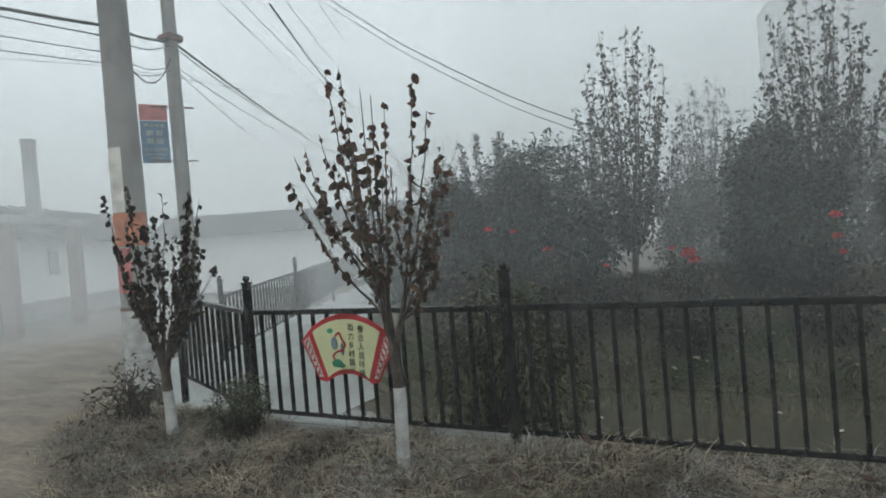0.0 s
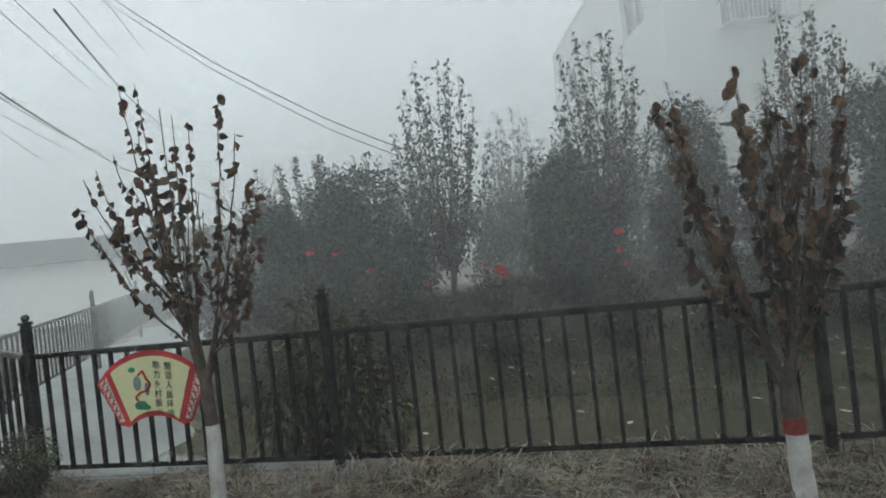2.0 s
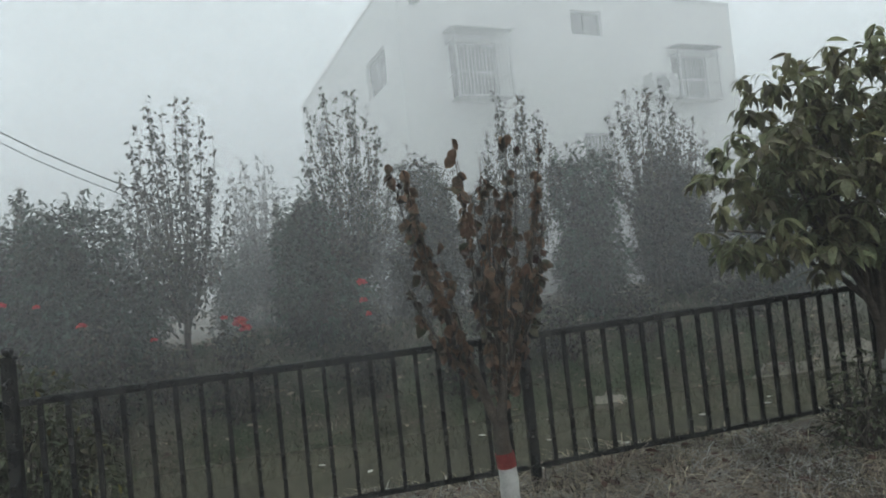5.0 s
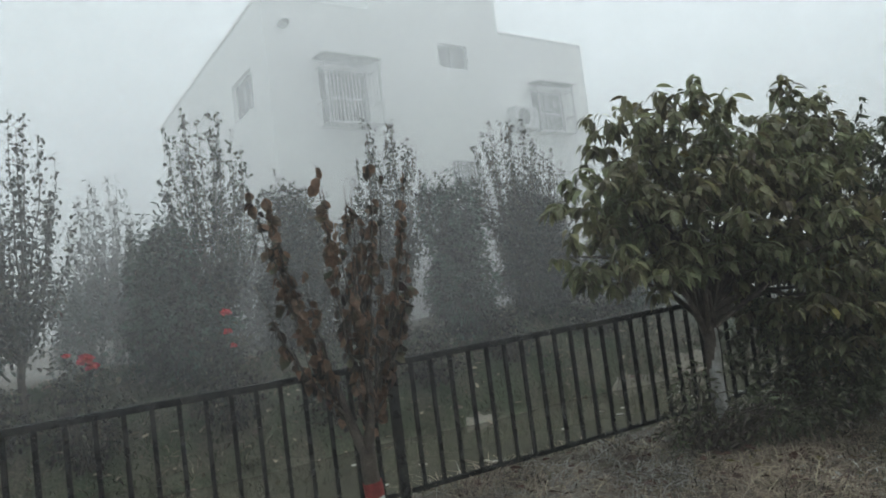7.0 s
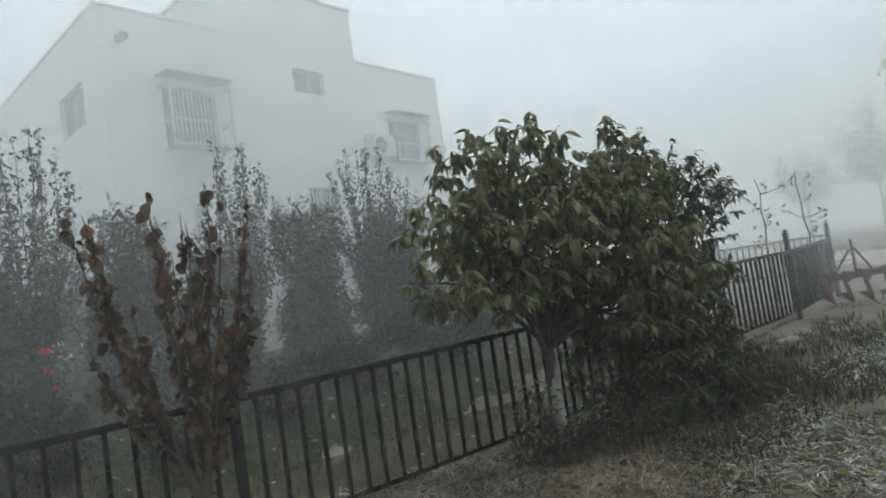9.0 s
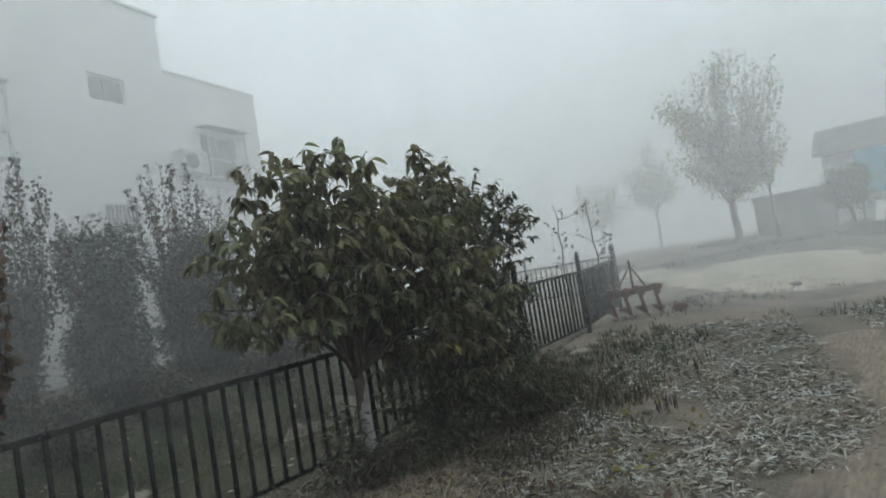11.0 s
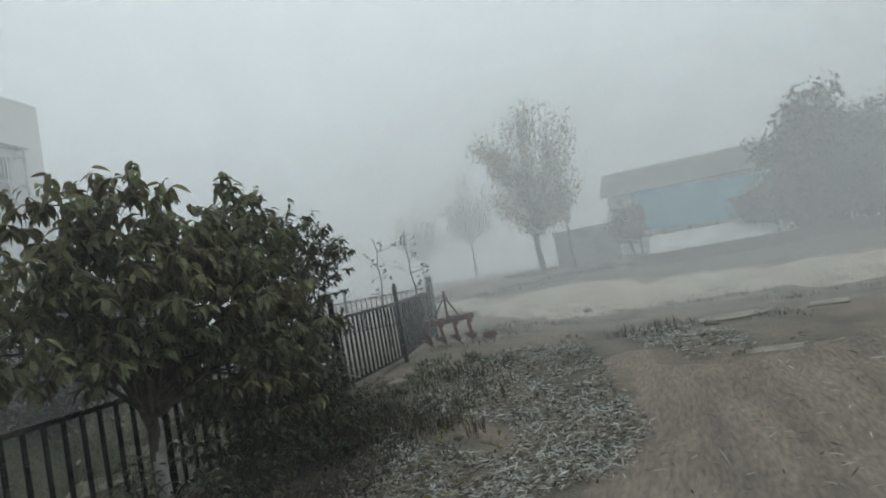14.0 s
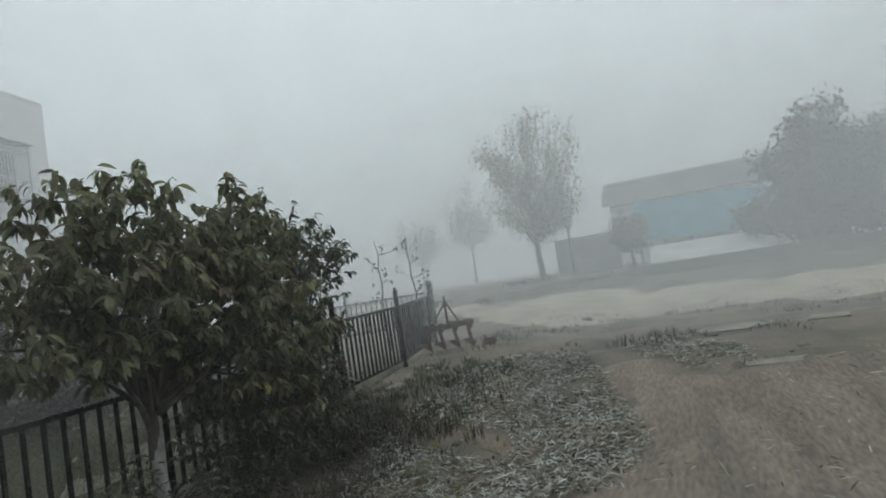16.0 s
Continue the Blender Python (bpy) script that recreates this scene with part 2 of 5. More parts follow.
def scatter_leaves(pos, direction, template, sizes, spin):
    """Copies of a leaf at pos, pointing along direction, rolled by spin: arrays of one joined mesh."""
    tv, tf = template
    d = direction / (np.linalg.norm(direction, axis=1)[:, None] + 1e-9)
    up = np.tile([0.0, 0, 1.0], (len(d), 1))
    x = np.cross(d, up)
    bad = np.linalg.norm(x, axis=1) < 1e-3
    x[bad] = (1, 0, 0)
    x /= np.linalg.norm(x, axis=1)[:, None]
    z = np.cross(x, d)
    c, s = np.cos(spin)[:, None], np.sin(spin)[:, None]
    x2, z2 = x * c + z * s, z * c - x * s
    m = np.stack([x2, d, z2], 2) * sizes[:, None, None]
    v = np.einsum("nij,kj->nki", m, tv) + pos[:, None]
    f = tf[None] + (np.arange(len(pos)) * len(tv))[:, None, None]
    return v.reshape(-1, 3), f.reshape(-1, 4)


def smooth_step(a, b, x):
    t = np.clip((x - a) / (b - a), 0, 1)
    return t * t * (3 - 2 * t)


def rolling(x, y):
    return 0.035 * np.sin(x * 1.7 + 0.6) * np.sin(y * 1.3 + 1.1) + 0.02 * np.sin(x * 4.1 + y * 3.3)


def ground_z(x, y):
    """Height of the ground: a verge that climbs to the fence, a ditch behind it, a raised garden beyond."""
    x, y = np.asarray(x, float), np.asarray(y, float)
    verge = 0.2 * smooth_step(1.4, 3.3, y + 0.06 * x * smooth_step(3, 9, x)) * (1 - 0.1 * smooth_step(3, 7, x)) * smooth_step(-9, -5, x)
    lift = 0.3 * smooth_step(4.5, 9.5, x) + 0.7 * smooth_step(10, 30, x)
    front = verge + lift + rolling(x, y) * smooth_step(0.5, 2.0, np.hypot(x, y) / 2)
    inside = smooth_step(-7.0, -4.6, x) * (1 - smooth_step(8.8, 10.2, x))
    ditch = -0.75 * smooth_step(3.75, 4.7, y) * (1 - smooth_step(7.0, 8.1, y))
    garden = 0.75 * smooth_step(7.2, 8.8, y)
    return front * (1 - 0.9 * inside * smooth_step(3.7, 4.3, y)) + inside * (ditch + garden + 0.08 * smooth_step(4, 5, y) * np.sin(x * 2.1) * np.sin(y * 1.9))


def gz(x, y):
    return float(ground_z(x, y))

# ---- the ground and the setting ----
def stretch(lo, hi, step, out):
    inner = np.arange(lo, hi + 1e-6, step)
    k = np.array([0.4, 1.0, 2.0, 3.5, 6, 10, 16, 25, 40, 70, 120, 220, 400])
    k = k[k < out]
    return np.concatenate([lo - k[::-1], inner, hi + k])


def sheet(name, xs, ys, height, material):
    gx, gy = np.meshgrid(xs, ys, indexing="ij")
    v = np.stack([gx, gy, height(gx, gy)], -1).reshape(-1, 3)
    nx, ny = len(xs), len(ys)
    i, k = np.meshgrid(np.arange(nx - 1), np.arange(ny - 1), indexing="ij")
    f = np.stack([i * ny + k, (i + 1) * ny + k, (i + 1) * ny + k + 1, i * ny + k + 1], -1).reshape(-1, 4)
    return link_mesh(name, v, f, material, smooth=True)


ground = tagged(sheet("ground", stretch(-12, 16, 0.16, 500), stretch(-4, 11, 0.14, 500), ground_z, M_soil),
                "bare brown soil verge with dry grass, sloping to a ditch", "ground", kind="structure")


def inside_by(x, y, outline):
    """Signed distance into an outline, positive inside."""
    o = np.array(outline, float)
    d = np.full(x.shape, 1e9)
    odd = np.zeros(x.shape, bool)
    for (ax, ay), (bx, by) in zip(o, np.roll(o, -1, 0)):
        ex, ey = bx - ax, by - ay
        t = np.clip(((x - ax) * ex + (y - ay) * ey) / (ex * ex + ey * ey), 0, 1)
        d = np.minimum(d, np.hypot(x - ax - t * ex, y - ay - t * ey))
        cross = (ay > y) != (by > y)
        odd ^= cross & (x < ex * (y - ay) / (ey if abs(ey) > 1e-9 else 1e-9) + ax)
    return np.where(odd, d, -d)


def patch(name, outline, lift, material, label, category="road", step=0.16, ruts=0.0):
    """A worn layer over the ground inside an outline; its ragged edge runs out into the soil."""
    o = np.array(outline, float)
    lo, hi = o.min(0) - 0.6, o.max(0) + 0.6
    xs, ys = np.arange(lo[0], hi[0], step), np.arange(lo[1], hi[1], step)

    def height(x, y):
        rag = 0.16 * np.sin(x * 2.3 + 1.3 * np.sin(y * 1.7)) * np.sin(y * 2.9 + x) + 0.07 * np.sin(x * 7.1 + y * 5.3)
        d = inside_by(x, y, o) + rag
        z = ground_z(x, y) + lift * np.clip(d / 0.35, -1.5, 1)
        if ruts:
            s = y + 0.12 * x
            z = z - ruts * np.clip(d, 0, 1) * (np.exp(-((s + 1.0) / 0.14) ** 2) + np.exp(-((s + 2.3) / 0.14) ** 2) + 0.5 * np.sin(s * 9 + np.sin(x * 0.8)) ** 2)
        return z

    gx, gy = np.meshgrid(xs, ys, indexing="ij")
    v = np.stack([gx, gy, height(gx, gy)], -1).reshape(-1, 3)
    keep = (inside_by(gx, gy, o) > -0.5).ravel()
    ny = len(ys)
    i, k = np.meshgrid(np.arange(len(xs) - 1), np.arange(ny - 1), indexing="ij")
    f = np.stack([i * ny + k, (i + 1) * ny + k, (i + 1) * ny + k + 1, i * ny + k + 1], -1).reshape(-1, 4)
    f = f[keep[f].all(1)]
    used = np.unique(f)
    renum = np.zeros(len(v), int)
    renum[used] = np.arange(len(used))
    return tagged(link_mesh(name, v[used], renum[f], material, smooth=True), label, category, kind="structure")


patch("road", [(-30, 19), (-11.6, 7.9), (-7.2, 4.5), (-4.7, 2.4), (-2.5, 1.1), (0, 0.75), (2.5, 0.6), (4.3, 0.5), (5.3, 0.45), (6.1, 0.4), (6.9, 0.5), (8.0, 0.9), (8.4, 0.6), (7.4, -0.1), (7.2, -0.7), (7.6, -1.3),
               (8.0, -2.2), (8, -4.5), (-5, -4.5), (-12, 1), (-20, 5), (-34, 13)], 0.03, M_road,
      "dusty pale brown dirt road with wheel marks and straw", ruts=0.02)
# the far road, in a lighter base colour than the near one
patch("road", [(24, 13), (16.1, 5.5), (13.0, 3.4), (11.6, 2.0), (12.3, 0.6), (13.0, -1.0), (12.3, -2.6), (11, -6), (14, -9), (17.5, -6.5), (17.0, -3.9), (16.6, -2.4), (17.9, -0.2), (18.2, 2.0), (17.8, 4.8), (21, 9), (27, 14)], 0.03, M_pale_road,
      "far pale dirt road crossing behind the verge")
patch("bank", [(20.0, 7.2), (18.3, 5.2), (18.7, 2.2), (18.4, -0.3), (17.1, -2.5), (17.4, -4.0), (18, -6.5), (22, -7), (21.9, -4.9), (21.6, -1.9), (22.0, 0.7), (21.3, 1.8), (20.6, 4.5)], 0.05, M_bank, "dark earth strip beyond the far road", "bank")
patch("pavement", [(-7.5, 4.9), (-4.0, 4.2), (-1.9, 3.85), (-1.7, 4.3), (-2.8, 5.4), (-6.5, 8.2), (-9.2, 14.5), (-12.5, 22), (-15, 22), (-12, 14)], 0.03, M_concrete,
      "pale concrete path running behind the iron fence", "pavement")

# ditch banks laid over the soil in a darker colour
patch("bank", [(-1.3, 4.0), (9.0, 4.0), (9.3, 9.6), (-5.6, 9.6), (-5.2, 7.4), (-2.4, 6.0)], 0.012, M_bank, "dark earth banks of the ditch", "bank")

water = tagged(sheet("water", np.arange(-4.6, 11.6, 0.4), np.arange(4.0, 8.4, 0.3), lambda x, y: -0.42 + 0 * x, M_water),
               "still murky olive water in the ditch with floating leaves", "water", kind="structure")

# ---- mist: loose veils of fog droplets standing at growing distances ----
def veil_material(name, density, foot):
    m = bpy.data.materials.new(name)
    m.use_nodes = True
    n, l = m.node_tree.nodes, m.node_tree.links
    n.clear()
    out = n.new("ShaderNodeOutputMaterial")
    clear, drops, back = n.new("ShaderNodeBsdfTransparent"), n.new("ShaderNodeBsdfDiffuse"), n.new("ShaderNodeBsdfTranslucent")
    both, mix = n.new("ShaderNodeMixShader"), n.new("ShaderNodeMixShader")
    for s in (drops, back):
        s.inputs["Color"].default_value = (0.95, 0.96, 0.965, 1)
    both.inputs[0].default_value = 0.5
    l.new(drops.outputs[0], both.inputs[1])
    l.new(back.outputs[0], both.inputs[2])
    geo, sep = n.new("ShaderNodeNewGeometry"), n.new("ShaderNodeSeparateXYZ")
    l.new(geo.outputs["Position"], sep.inputs[0])
    low, high = n.new("ShaderNodeMapRange"), n.new("ShaderNodeMapRange")
    low.interpolation_type = high.interpolation_type = "SMOOTHSTEP"
    low.inputs["From Min"].default_value, low.inputs["From Max"].default_value = -0.2, foot
    high.inputs["From Min"].default_value, high.inputs["From Max"].default_value = 15.5, 7.0
    l.new(sep.outputs["Z"], low.inputs["Value"])
    l.new(sep.outputs["Z"], high.inputs["Value"])
    tex = n.new("ShaderNodeTexNoise")
    tex.inputs["Scale"].default_value, tex.inputs["Detail"].default_value = 0.16, 3
    l.new(geo.outputs["Position"], tex.inputs["Vector"])
    wisp = n.new("ShaderNodeMapRange")
    wisp.inputs["From Min"].default_value, wisp.inputs["From Max"].default_value = 0.3, 0.7
    wisp.inputs["To Min"].default_value, wisp.inputs["To Max"].default_value = density * 0.65, density * 1.35
    l.new(tex.outputs["Fac"], wisp.inputs["Value"])
    a, b = n.new("ShaderNodeMath"), n.new("ShaderNodeMath")
    a.operation = b.operation = "MULTIPLY"
    l.new(low.outputs[0], a.inputs[0])
    l.new(high.outputs[0], a.inputs[1])
    l.new(a.outputs[0], b.inputs[0])
    l.new(wisp.outputs[0], b.inputs[1])
    l.new(b.outputs[0], mix.inputs[0])
    l.new(clear.outputs[0], mix.inputs[1])
    l.new(both.outputs[0], mix.inputs[2])
    l.new(mix.outputs[0], out.inputs["Surface"])
    return m


def veil(west, east, north, south, density):
    """A rounded ring of mist about the place, thin at the ground and fading out above."""
    a = np.linspace(0, 2 * np.pi, 121)
    e = 0.55
    c, s = np.cos(a), np.sin(a)
    c, s = np.sign(c) * np.abs(c) ** e, np.sign(s) * np.abs(s) ** e
    x = np.where(c > 0, c * east, c * west)
    y = np.where(s > 0, s * north, s * south)
    zs = np.array([-1.0, 1.5, 4, 8, 16])
    v = np.stack([np.repeat(x[:, None], 5, 1), np.repeat(y[:, None], 5, 1), np.repeat(zs[None], 121, 0)], -1).reshape(-1, 3)
    i, k = np.meshgrid(np.arange(120), np.arange(4), indexing="ij")
    f = np.stack([i * 5 + k, (i + 1) * 5 + k, (i + 1) * 5 + k + 1, i * 5 + k + 1], -1).reshape(-1, 4)
    ob = link_mesh("mist", v, f, veil_material("mist_droplets", density, 0.3 if east < 3.45 else 1.45 if east < 9.5 else 0.8 if east < 15 else 0.35), smooth=True)
    return tagged(ob, "thin drifting white morning mist", "mist", group="mist", kind="stuff")


scene.cycles.transparent_max_bounces = 64
for west, east, north, south, density in (
        (2.3, 2.2, 2.1, 2.4, 0.018), (3.0, 2.6, 2.5, 3.0, 0.014), (5.6, 7.0, 5.3, 6.0, 0.055), (6.0, 8.4, 6.5, 7.0, 0.09), (6.7, 9.2, 9.0, 7.8, 0.09), (9.6, 10.0, 9.2, 8.5, 0.13), (11.6, 11.8, 9.8, 10, 0.15), (14, 31, 10.3, 12, 0.17), (15.5, 16.5, 10.7, 13.5, 0.16),
        (26, 20, 24, 17, 0.05), (29, 32, 27, 20, 0.06), (33, 27, 30, 24, 0.08), *((k * 36, k * 36, k * 34, k * 28, 0.16) for k in (1, 1.17, 1.35, 1.55, 1.8, 2.1, 2.5, 3.0, 3.6, 4.4, 5.5, 7.0))):
    veil(west, east, north, south, density)


# ---- iron fence ----
def post_mesh(height, half=0.028):
    bm = box(2 * half, 2 * half, height, (0, 0, height / 2), 0.006)
    cap = box(2.5 * half, 2.5 * half, 0.02, (0, 0, height + 0.01), 0.004)
    ball = bmesh.new()
    bmesh.ops.create_uvsphere(ball, u_segments=10, v_segments=6, radius=half * 1.0)
    bmesh.ops.translate(ball, vec=(0, 0, height + 0.02 + half * 0.9), verts=ball.verts)
    return merge(bm, cap, ball)


def bar_mesh(height):
    me = bpy.data.meshes.new("bar")
    bm = box(0.023, 0.023, height, (0, 0, height / 2))
    bm.to_mesh(me)
    bm.free()
    me.materials.append(M_black)
    return me


def iron_fence(name, posts, label, bar_gap=0.128, post_h=1.02, rail=0.80, foot=0.0, group=""):
    """posts: (x, y, z of the foot). Posts with ball caps, two rails a panel and upright bars between."""
    x0, y0, z0 = posts[0]
    f = thing(name, (x0, y0, z0), label, "fence", group)
    rel = [(x - x0, y - y0, z - z0) for x, y, z in posts]
    pm = None
    for p in rel:
        if pm is None:
            ob = part("post", post_mesh(post_h + 0.25), M_black, f)
            pm = ob.data
            ob.location = (p[0], p[1], p[2] - 0.25)
        else:
            shared("post", pm, f, Matrix.Translation((p[0], p[1], p[2] - 0.25)))
    bar = bar_mesh(rail - 0.03)
    for a, b in zip(rel, rel[1:]):
        va, vb = Vector(a), Vector(b)
        d = vb - va
        length = d.length
        m = d.to_track_quat("X", "Z").to_matrix().to_4x4()
        for nm, h, sx, sz in (("top_rail", rail, 0.06, 0.036), ("bottom_rail", 0.03, 0.03, 0.03)):
            rb = box(length - 0.08, sx, sz, (0, 0, 0), 0.008)
            ob = part(nm, rb, M_black, f)
            ob.matrix_basis = Matrix.Translation((va + vb) / 2 + Vector((0, 0, h))) @ m
        n = int(round(length / bar_gap))
        for k in range(1, n):
            p = va + d * (k / n)
            shared("bar", bar, f, Matrix.Translation((p.x, p.y, p.z + 0.03)))
    return f


FENCE_Y = 3.53
iron_fence("iron_fence", [(-5.25, 4.15, 0.36), (-3.65, FENCE_Y, 0.27), (-1.47, FENCE_Y, 0.26), (1.27, FENCE_Y, 0.26), (3.88, FENCE_Y, 0.30), (6.45, FENCE_Y, 0.5), (8.45, 3.66, 0.52), (10.6, 4.02, 0.58)],
           "black painted iron fence with square posts and ball caps")
iron_fence("iron_fence", [(-6.7, 6.0, 0.2), (-8.0, 9.0, 0.35), (-10.0, 12.6, 0.45), (-12.5, 17.0, 0.5), (-15.2, 21.0, 0.5)], "grey-black iron fence across the concrete path, half lost in fog", 0.13)


iron_fence("iron_fence", [(13.0, 10.6, 0.55), (14.0, 7.75, 0.6), (14.6, 5.6, 0.62)], "grey iron fence beyond the verge, pale with fog", 0.13)


# ---- the white two-storey house behind the garden ----
def pierced_wall(length, height, thick, openings):
    """A wall in the xz plane from the origin, its outside at y = 0, with openings (x0, x1, z0, z1) cut through it."""
    xs = sorted({0.0, length, *(v for o in openings for v in o[:2])})
    zs = sorted({0.0, height, *(v for o in openings for v in o[2:4])})
    bm = bmesh.new()
    grid = {}

    def vert(i, k, y):
        if (i, k, y) not in grid:
            grid[i, k, y] = bm.verts.new((xs[i], y, zs[k]))
        return grid[i, k, y]

    def solid(i, k):
        if not (0 <= i < len(xs) - 1 and 0 <= k < len(zs) - 1):
            return False
        cx, cz = (xs[i] + xs[i + 1]) / 2, (zs[k] + zs[k + 1]) / 2
        return not any(o[0] < cx < o[1] and o[2] < cz < o[3] for o in openings)

    for i in range(len(xs) - 1):
        for k in range(len(zs) - 1):
            if not solid(i, k):
                continue
            for y in (0.0, thick):
                q = [vert(i, k, y), vert(i + 1, k, y), vert(i + 1, k + 1, y), vert(i, k + 1, y)]
                bm.faces.new(q if y == 0 else q[::-1])
            for di, dk, a, b in ((-1, 0, (i, k), (i, k + 1)), (1, 0, (i + 1, k + 1), (i + 1, k)), (0, -1, (i + 1, k), (i, k)), (0, 1, (i, k + 1), (i + 1, k + 1))):
                if not solid(i + di, k + dk):
                    bm.faces.new([vert(*a, 0.0), vert(*b, 0.0), vert(*b, thick), vert(*a, thick)])
    bmesh.ops.recalc_face_normals(bm, faces=bm.faces)
    return bm


def window(parent, x0, x1, z0, z1, turn, cage=0.0):
    """A window in a pierced wall: frame, mullion, panes; with cage > 0 a white burglar cage under a small hood."""
    w, h = x1 - x0, z1 - z0
    win = new("window")
    win.parent = parent
    win.matrix_basis = turn @ Matrix.Translation((x0, 0, z0))
    fr = [box(w, 0.06, 0.05, (w / 2, 0.12, 0.025), 0.004), box(w, 0.06, 0.05, (w / 2, 0.12, h - 0.025), 0.004)]
    fr += [box(0.05, 0.06, h - 0.1, (x, 0.12, h / 2), 0.004) for x in (0.025, w / 2, w - 0.025)]
    part("window_frame", merge(*fr), M_frame, win)
    for k in range(2):
        part("pane", box(w / 2 - 0.075, 0.012, h - 0.1, (w * (0.25 + 0.5 * k), 0.13, h / 2)), M_glass_dark, win)
    if cage:
        o = 0.05
        cw, ch = w + 2 * o, h + 0.1
        rails = []
        for z in (-0.05, ch * 0.32, ch * 0.86):
            rails.append(box(cw, 0.03, 0.03, (w / 2, -cage, z)))
            rails += [box(0.03, cage, 0.03, (x, -cage / 2, z)) for x in (-o, w + o)]
        rails += [box(0.035, 0.035, ch, (x, -cage, ch / 2 - 0.05)) for x in (-o, w + o)]
        rails.append(box(cw, cage, 0.012, (w / 2, -cage / 2, -0.06)))
        part("cage_frame", merge(*rails), M_white_metal, win, "white steel burglar cage")
        n = int(cw / 0.075)
        me = None
        for k in range(1, n):
            mtx = Matrix.Translation((-o + cw * k / n, -cage, ch / 2 - 0.05))
            if me is None:
                ob = part("cage_bar", box(0.014, 0.014, ch), M_white_metal, win)
                ob.matrix_basis, me = mtx, ob.data
            else:
                shared("cage_bar", me, win, mtx)
        hood = box(cw + 0.14, cage + 0.1, 0.02, (w / 2, -cage / 2 - 0.06, ch + 0.01), 0.004, Matrix.Rotation(radians(6), 4, "X"))
        part("hood", hood, M_render, win, "grey sheet hood over the cage")
    return win


def white_house():
    h = thing("house", pose(2.0, 11.2, 0.35, 0, 0, 12), "white plastered two-storey village house with flat roof, fading in fog", "house")
    L, D, H, T = 8.66, 9.2, 6.8, 0.24
    z = -0.35
    front = [(1.0, 2.06, 4.74 + z, 5.88 + z), (3.95, 4.77, 6.18 + z, 6.72 + z), (3.95, 4.77, 3.48 + z, 4.07 + z), (6.62, 7.72, 4.8 + z, 5.86 + z)]
    side = [(D - 2.15, D - 0.85, 5.3 + z, 6.1 + z), (D - 7.6, D - 6.4, 5.3 + z, 6.1 + z)]
    part("wall", pierced_wall(L, H, T, front), M_wall, h)
    to_side = Matrix.Translation((0, D, 0)) @ Matrix.Rotation(radians(-90), 4, "Z")
    ob = part("wall", pierced_wall(D - T - 0.003, H - 0.003, T, [(a - 0.0, b, c, d) for a, b, c, d in side]), M_wall, h)
    ob.matrix_basis = to_side
    ob = part("wall", pierced_wall(D - T - 0.003, H - 0.003, T, []), M_wall, h)
    ob.matrix_basis = Matrix.Translation((L, T + 0.003, 0)) @ Matrix.Rotation(radians(90), 4, "Z")
    ob = part("wall", pierced_wall(L - 2 * T - 0.01, H - 0.003, T, []), M_wall, h)
    ob.matrix_basis = Matrix.Translation((L - T - 0.005, D - 0.003, 0)) @ Matrix.Rotation(radians(180), 4, "Z")
    part("roof", box(L - 2 * T - 0.02, D - 2 * T - 0.02, 0.15, (L / 2, D / 2, H - 0.45)), M_concrete, h, "flat concrete roof behind a parapet")
    ob = part("stair_tower", merge(box(3.5, 3.2, 1.25, (4.05, 1.6, H + 0.625), 0.01)), M_wall, h, "white plastered stair tower above the roof")
    part("coping", merge(box(3.62, 3.32, 0.06, (4.05, 1.6, H + 1.28), 0.01)), M_wall, h)
    part("coping", merge(box(2.3, T + 0.06, 0.05, (1.13, T / 2, H + 0.026), 0.008), box(2.86, T + 0.06, 0.05, (L - 1.43, T / 2, H + 0.026), 0.008), box(T + 0.06, D - 0.2, 0.05, (T / 2, D / 2 + 0.25, H + 0.027), 0.008)), M_wall, h)
    flat = Matrix.Identity(4)
    window(h, *front[0], flat, 0.42)
    window(h, *front[1], flat)
    window(h, *front[2], flat)
    window(h, *front[3], flat, 0.3)
    for s in side:
        window(h, *s, to_side)
    part("spout", box(0.14, 0.3, 0.1, (0.35, -0.12, 6.58 + z), 0.01), M_render, h, "small roof drain spout")
    bars = [box(0.012, 0.012, 0.58, (3.98 + 0.09 * k, 0.02, 3.775 + z)) for k in range(9)]
    for b in bars:
        part("window_bar", b, M_white_metal, h)
    return h


def air_conditioner(at):
    a = thing("air_conditioner", at, "white outdoor air conditioner unit on the house wall", "air conditioner")
    part("case", box(0.75, 0.3, 0.52, (0, -0.17, 0.26), 0.02), M_white_metal, a)
    ring = bmesh.new()
    bmesh.ops.create_circle(ring, cap_ends=True, segments=20, radius=0.19)
    bmesh.ops.rotate(ring, matrix=Matrix.Rotation(radians(90), 3, "X"), verts=ring.verts)
    bmesh.ops.translate(ring, vec=(-0.1, -0.325, 0.26), verts=ring.verts)
    part("fan_grille", ring, M_glass_dark, a)
    for x in (-0.28, 0.28):
        part("bracket", box(0.04, 0.34, 0.04, (x, -0.16, -0.02)), M_white_metal, a)
    return a


house = white_house()
air_conditioner(pose(2.0, 11.2, 0.35, 0, 0, 12) @ pose(6.1, 0, 4.45))


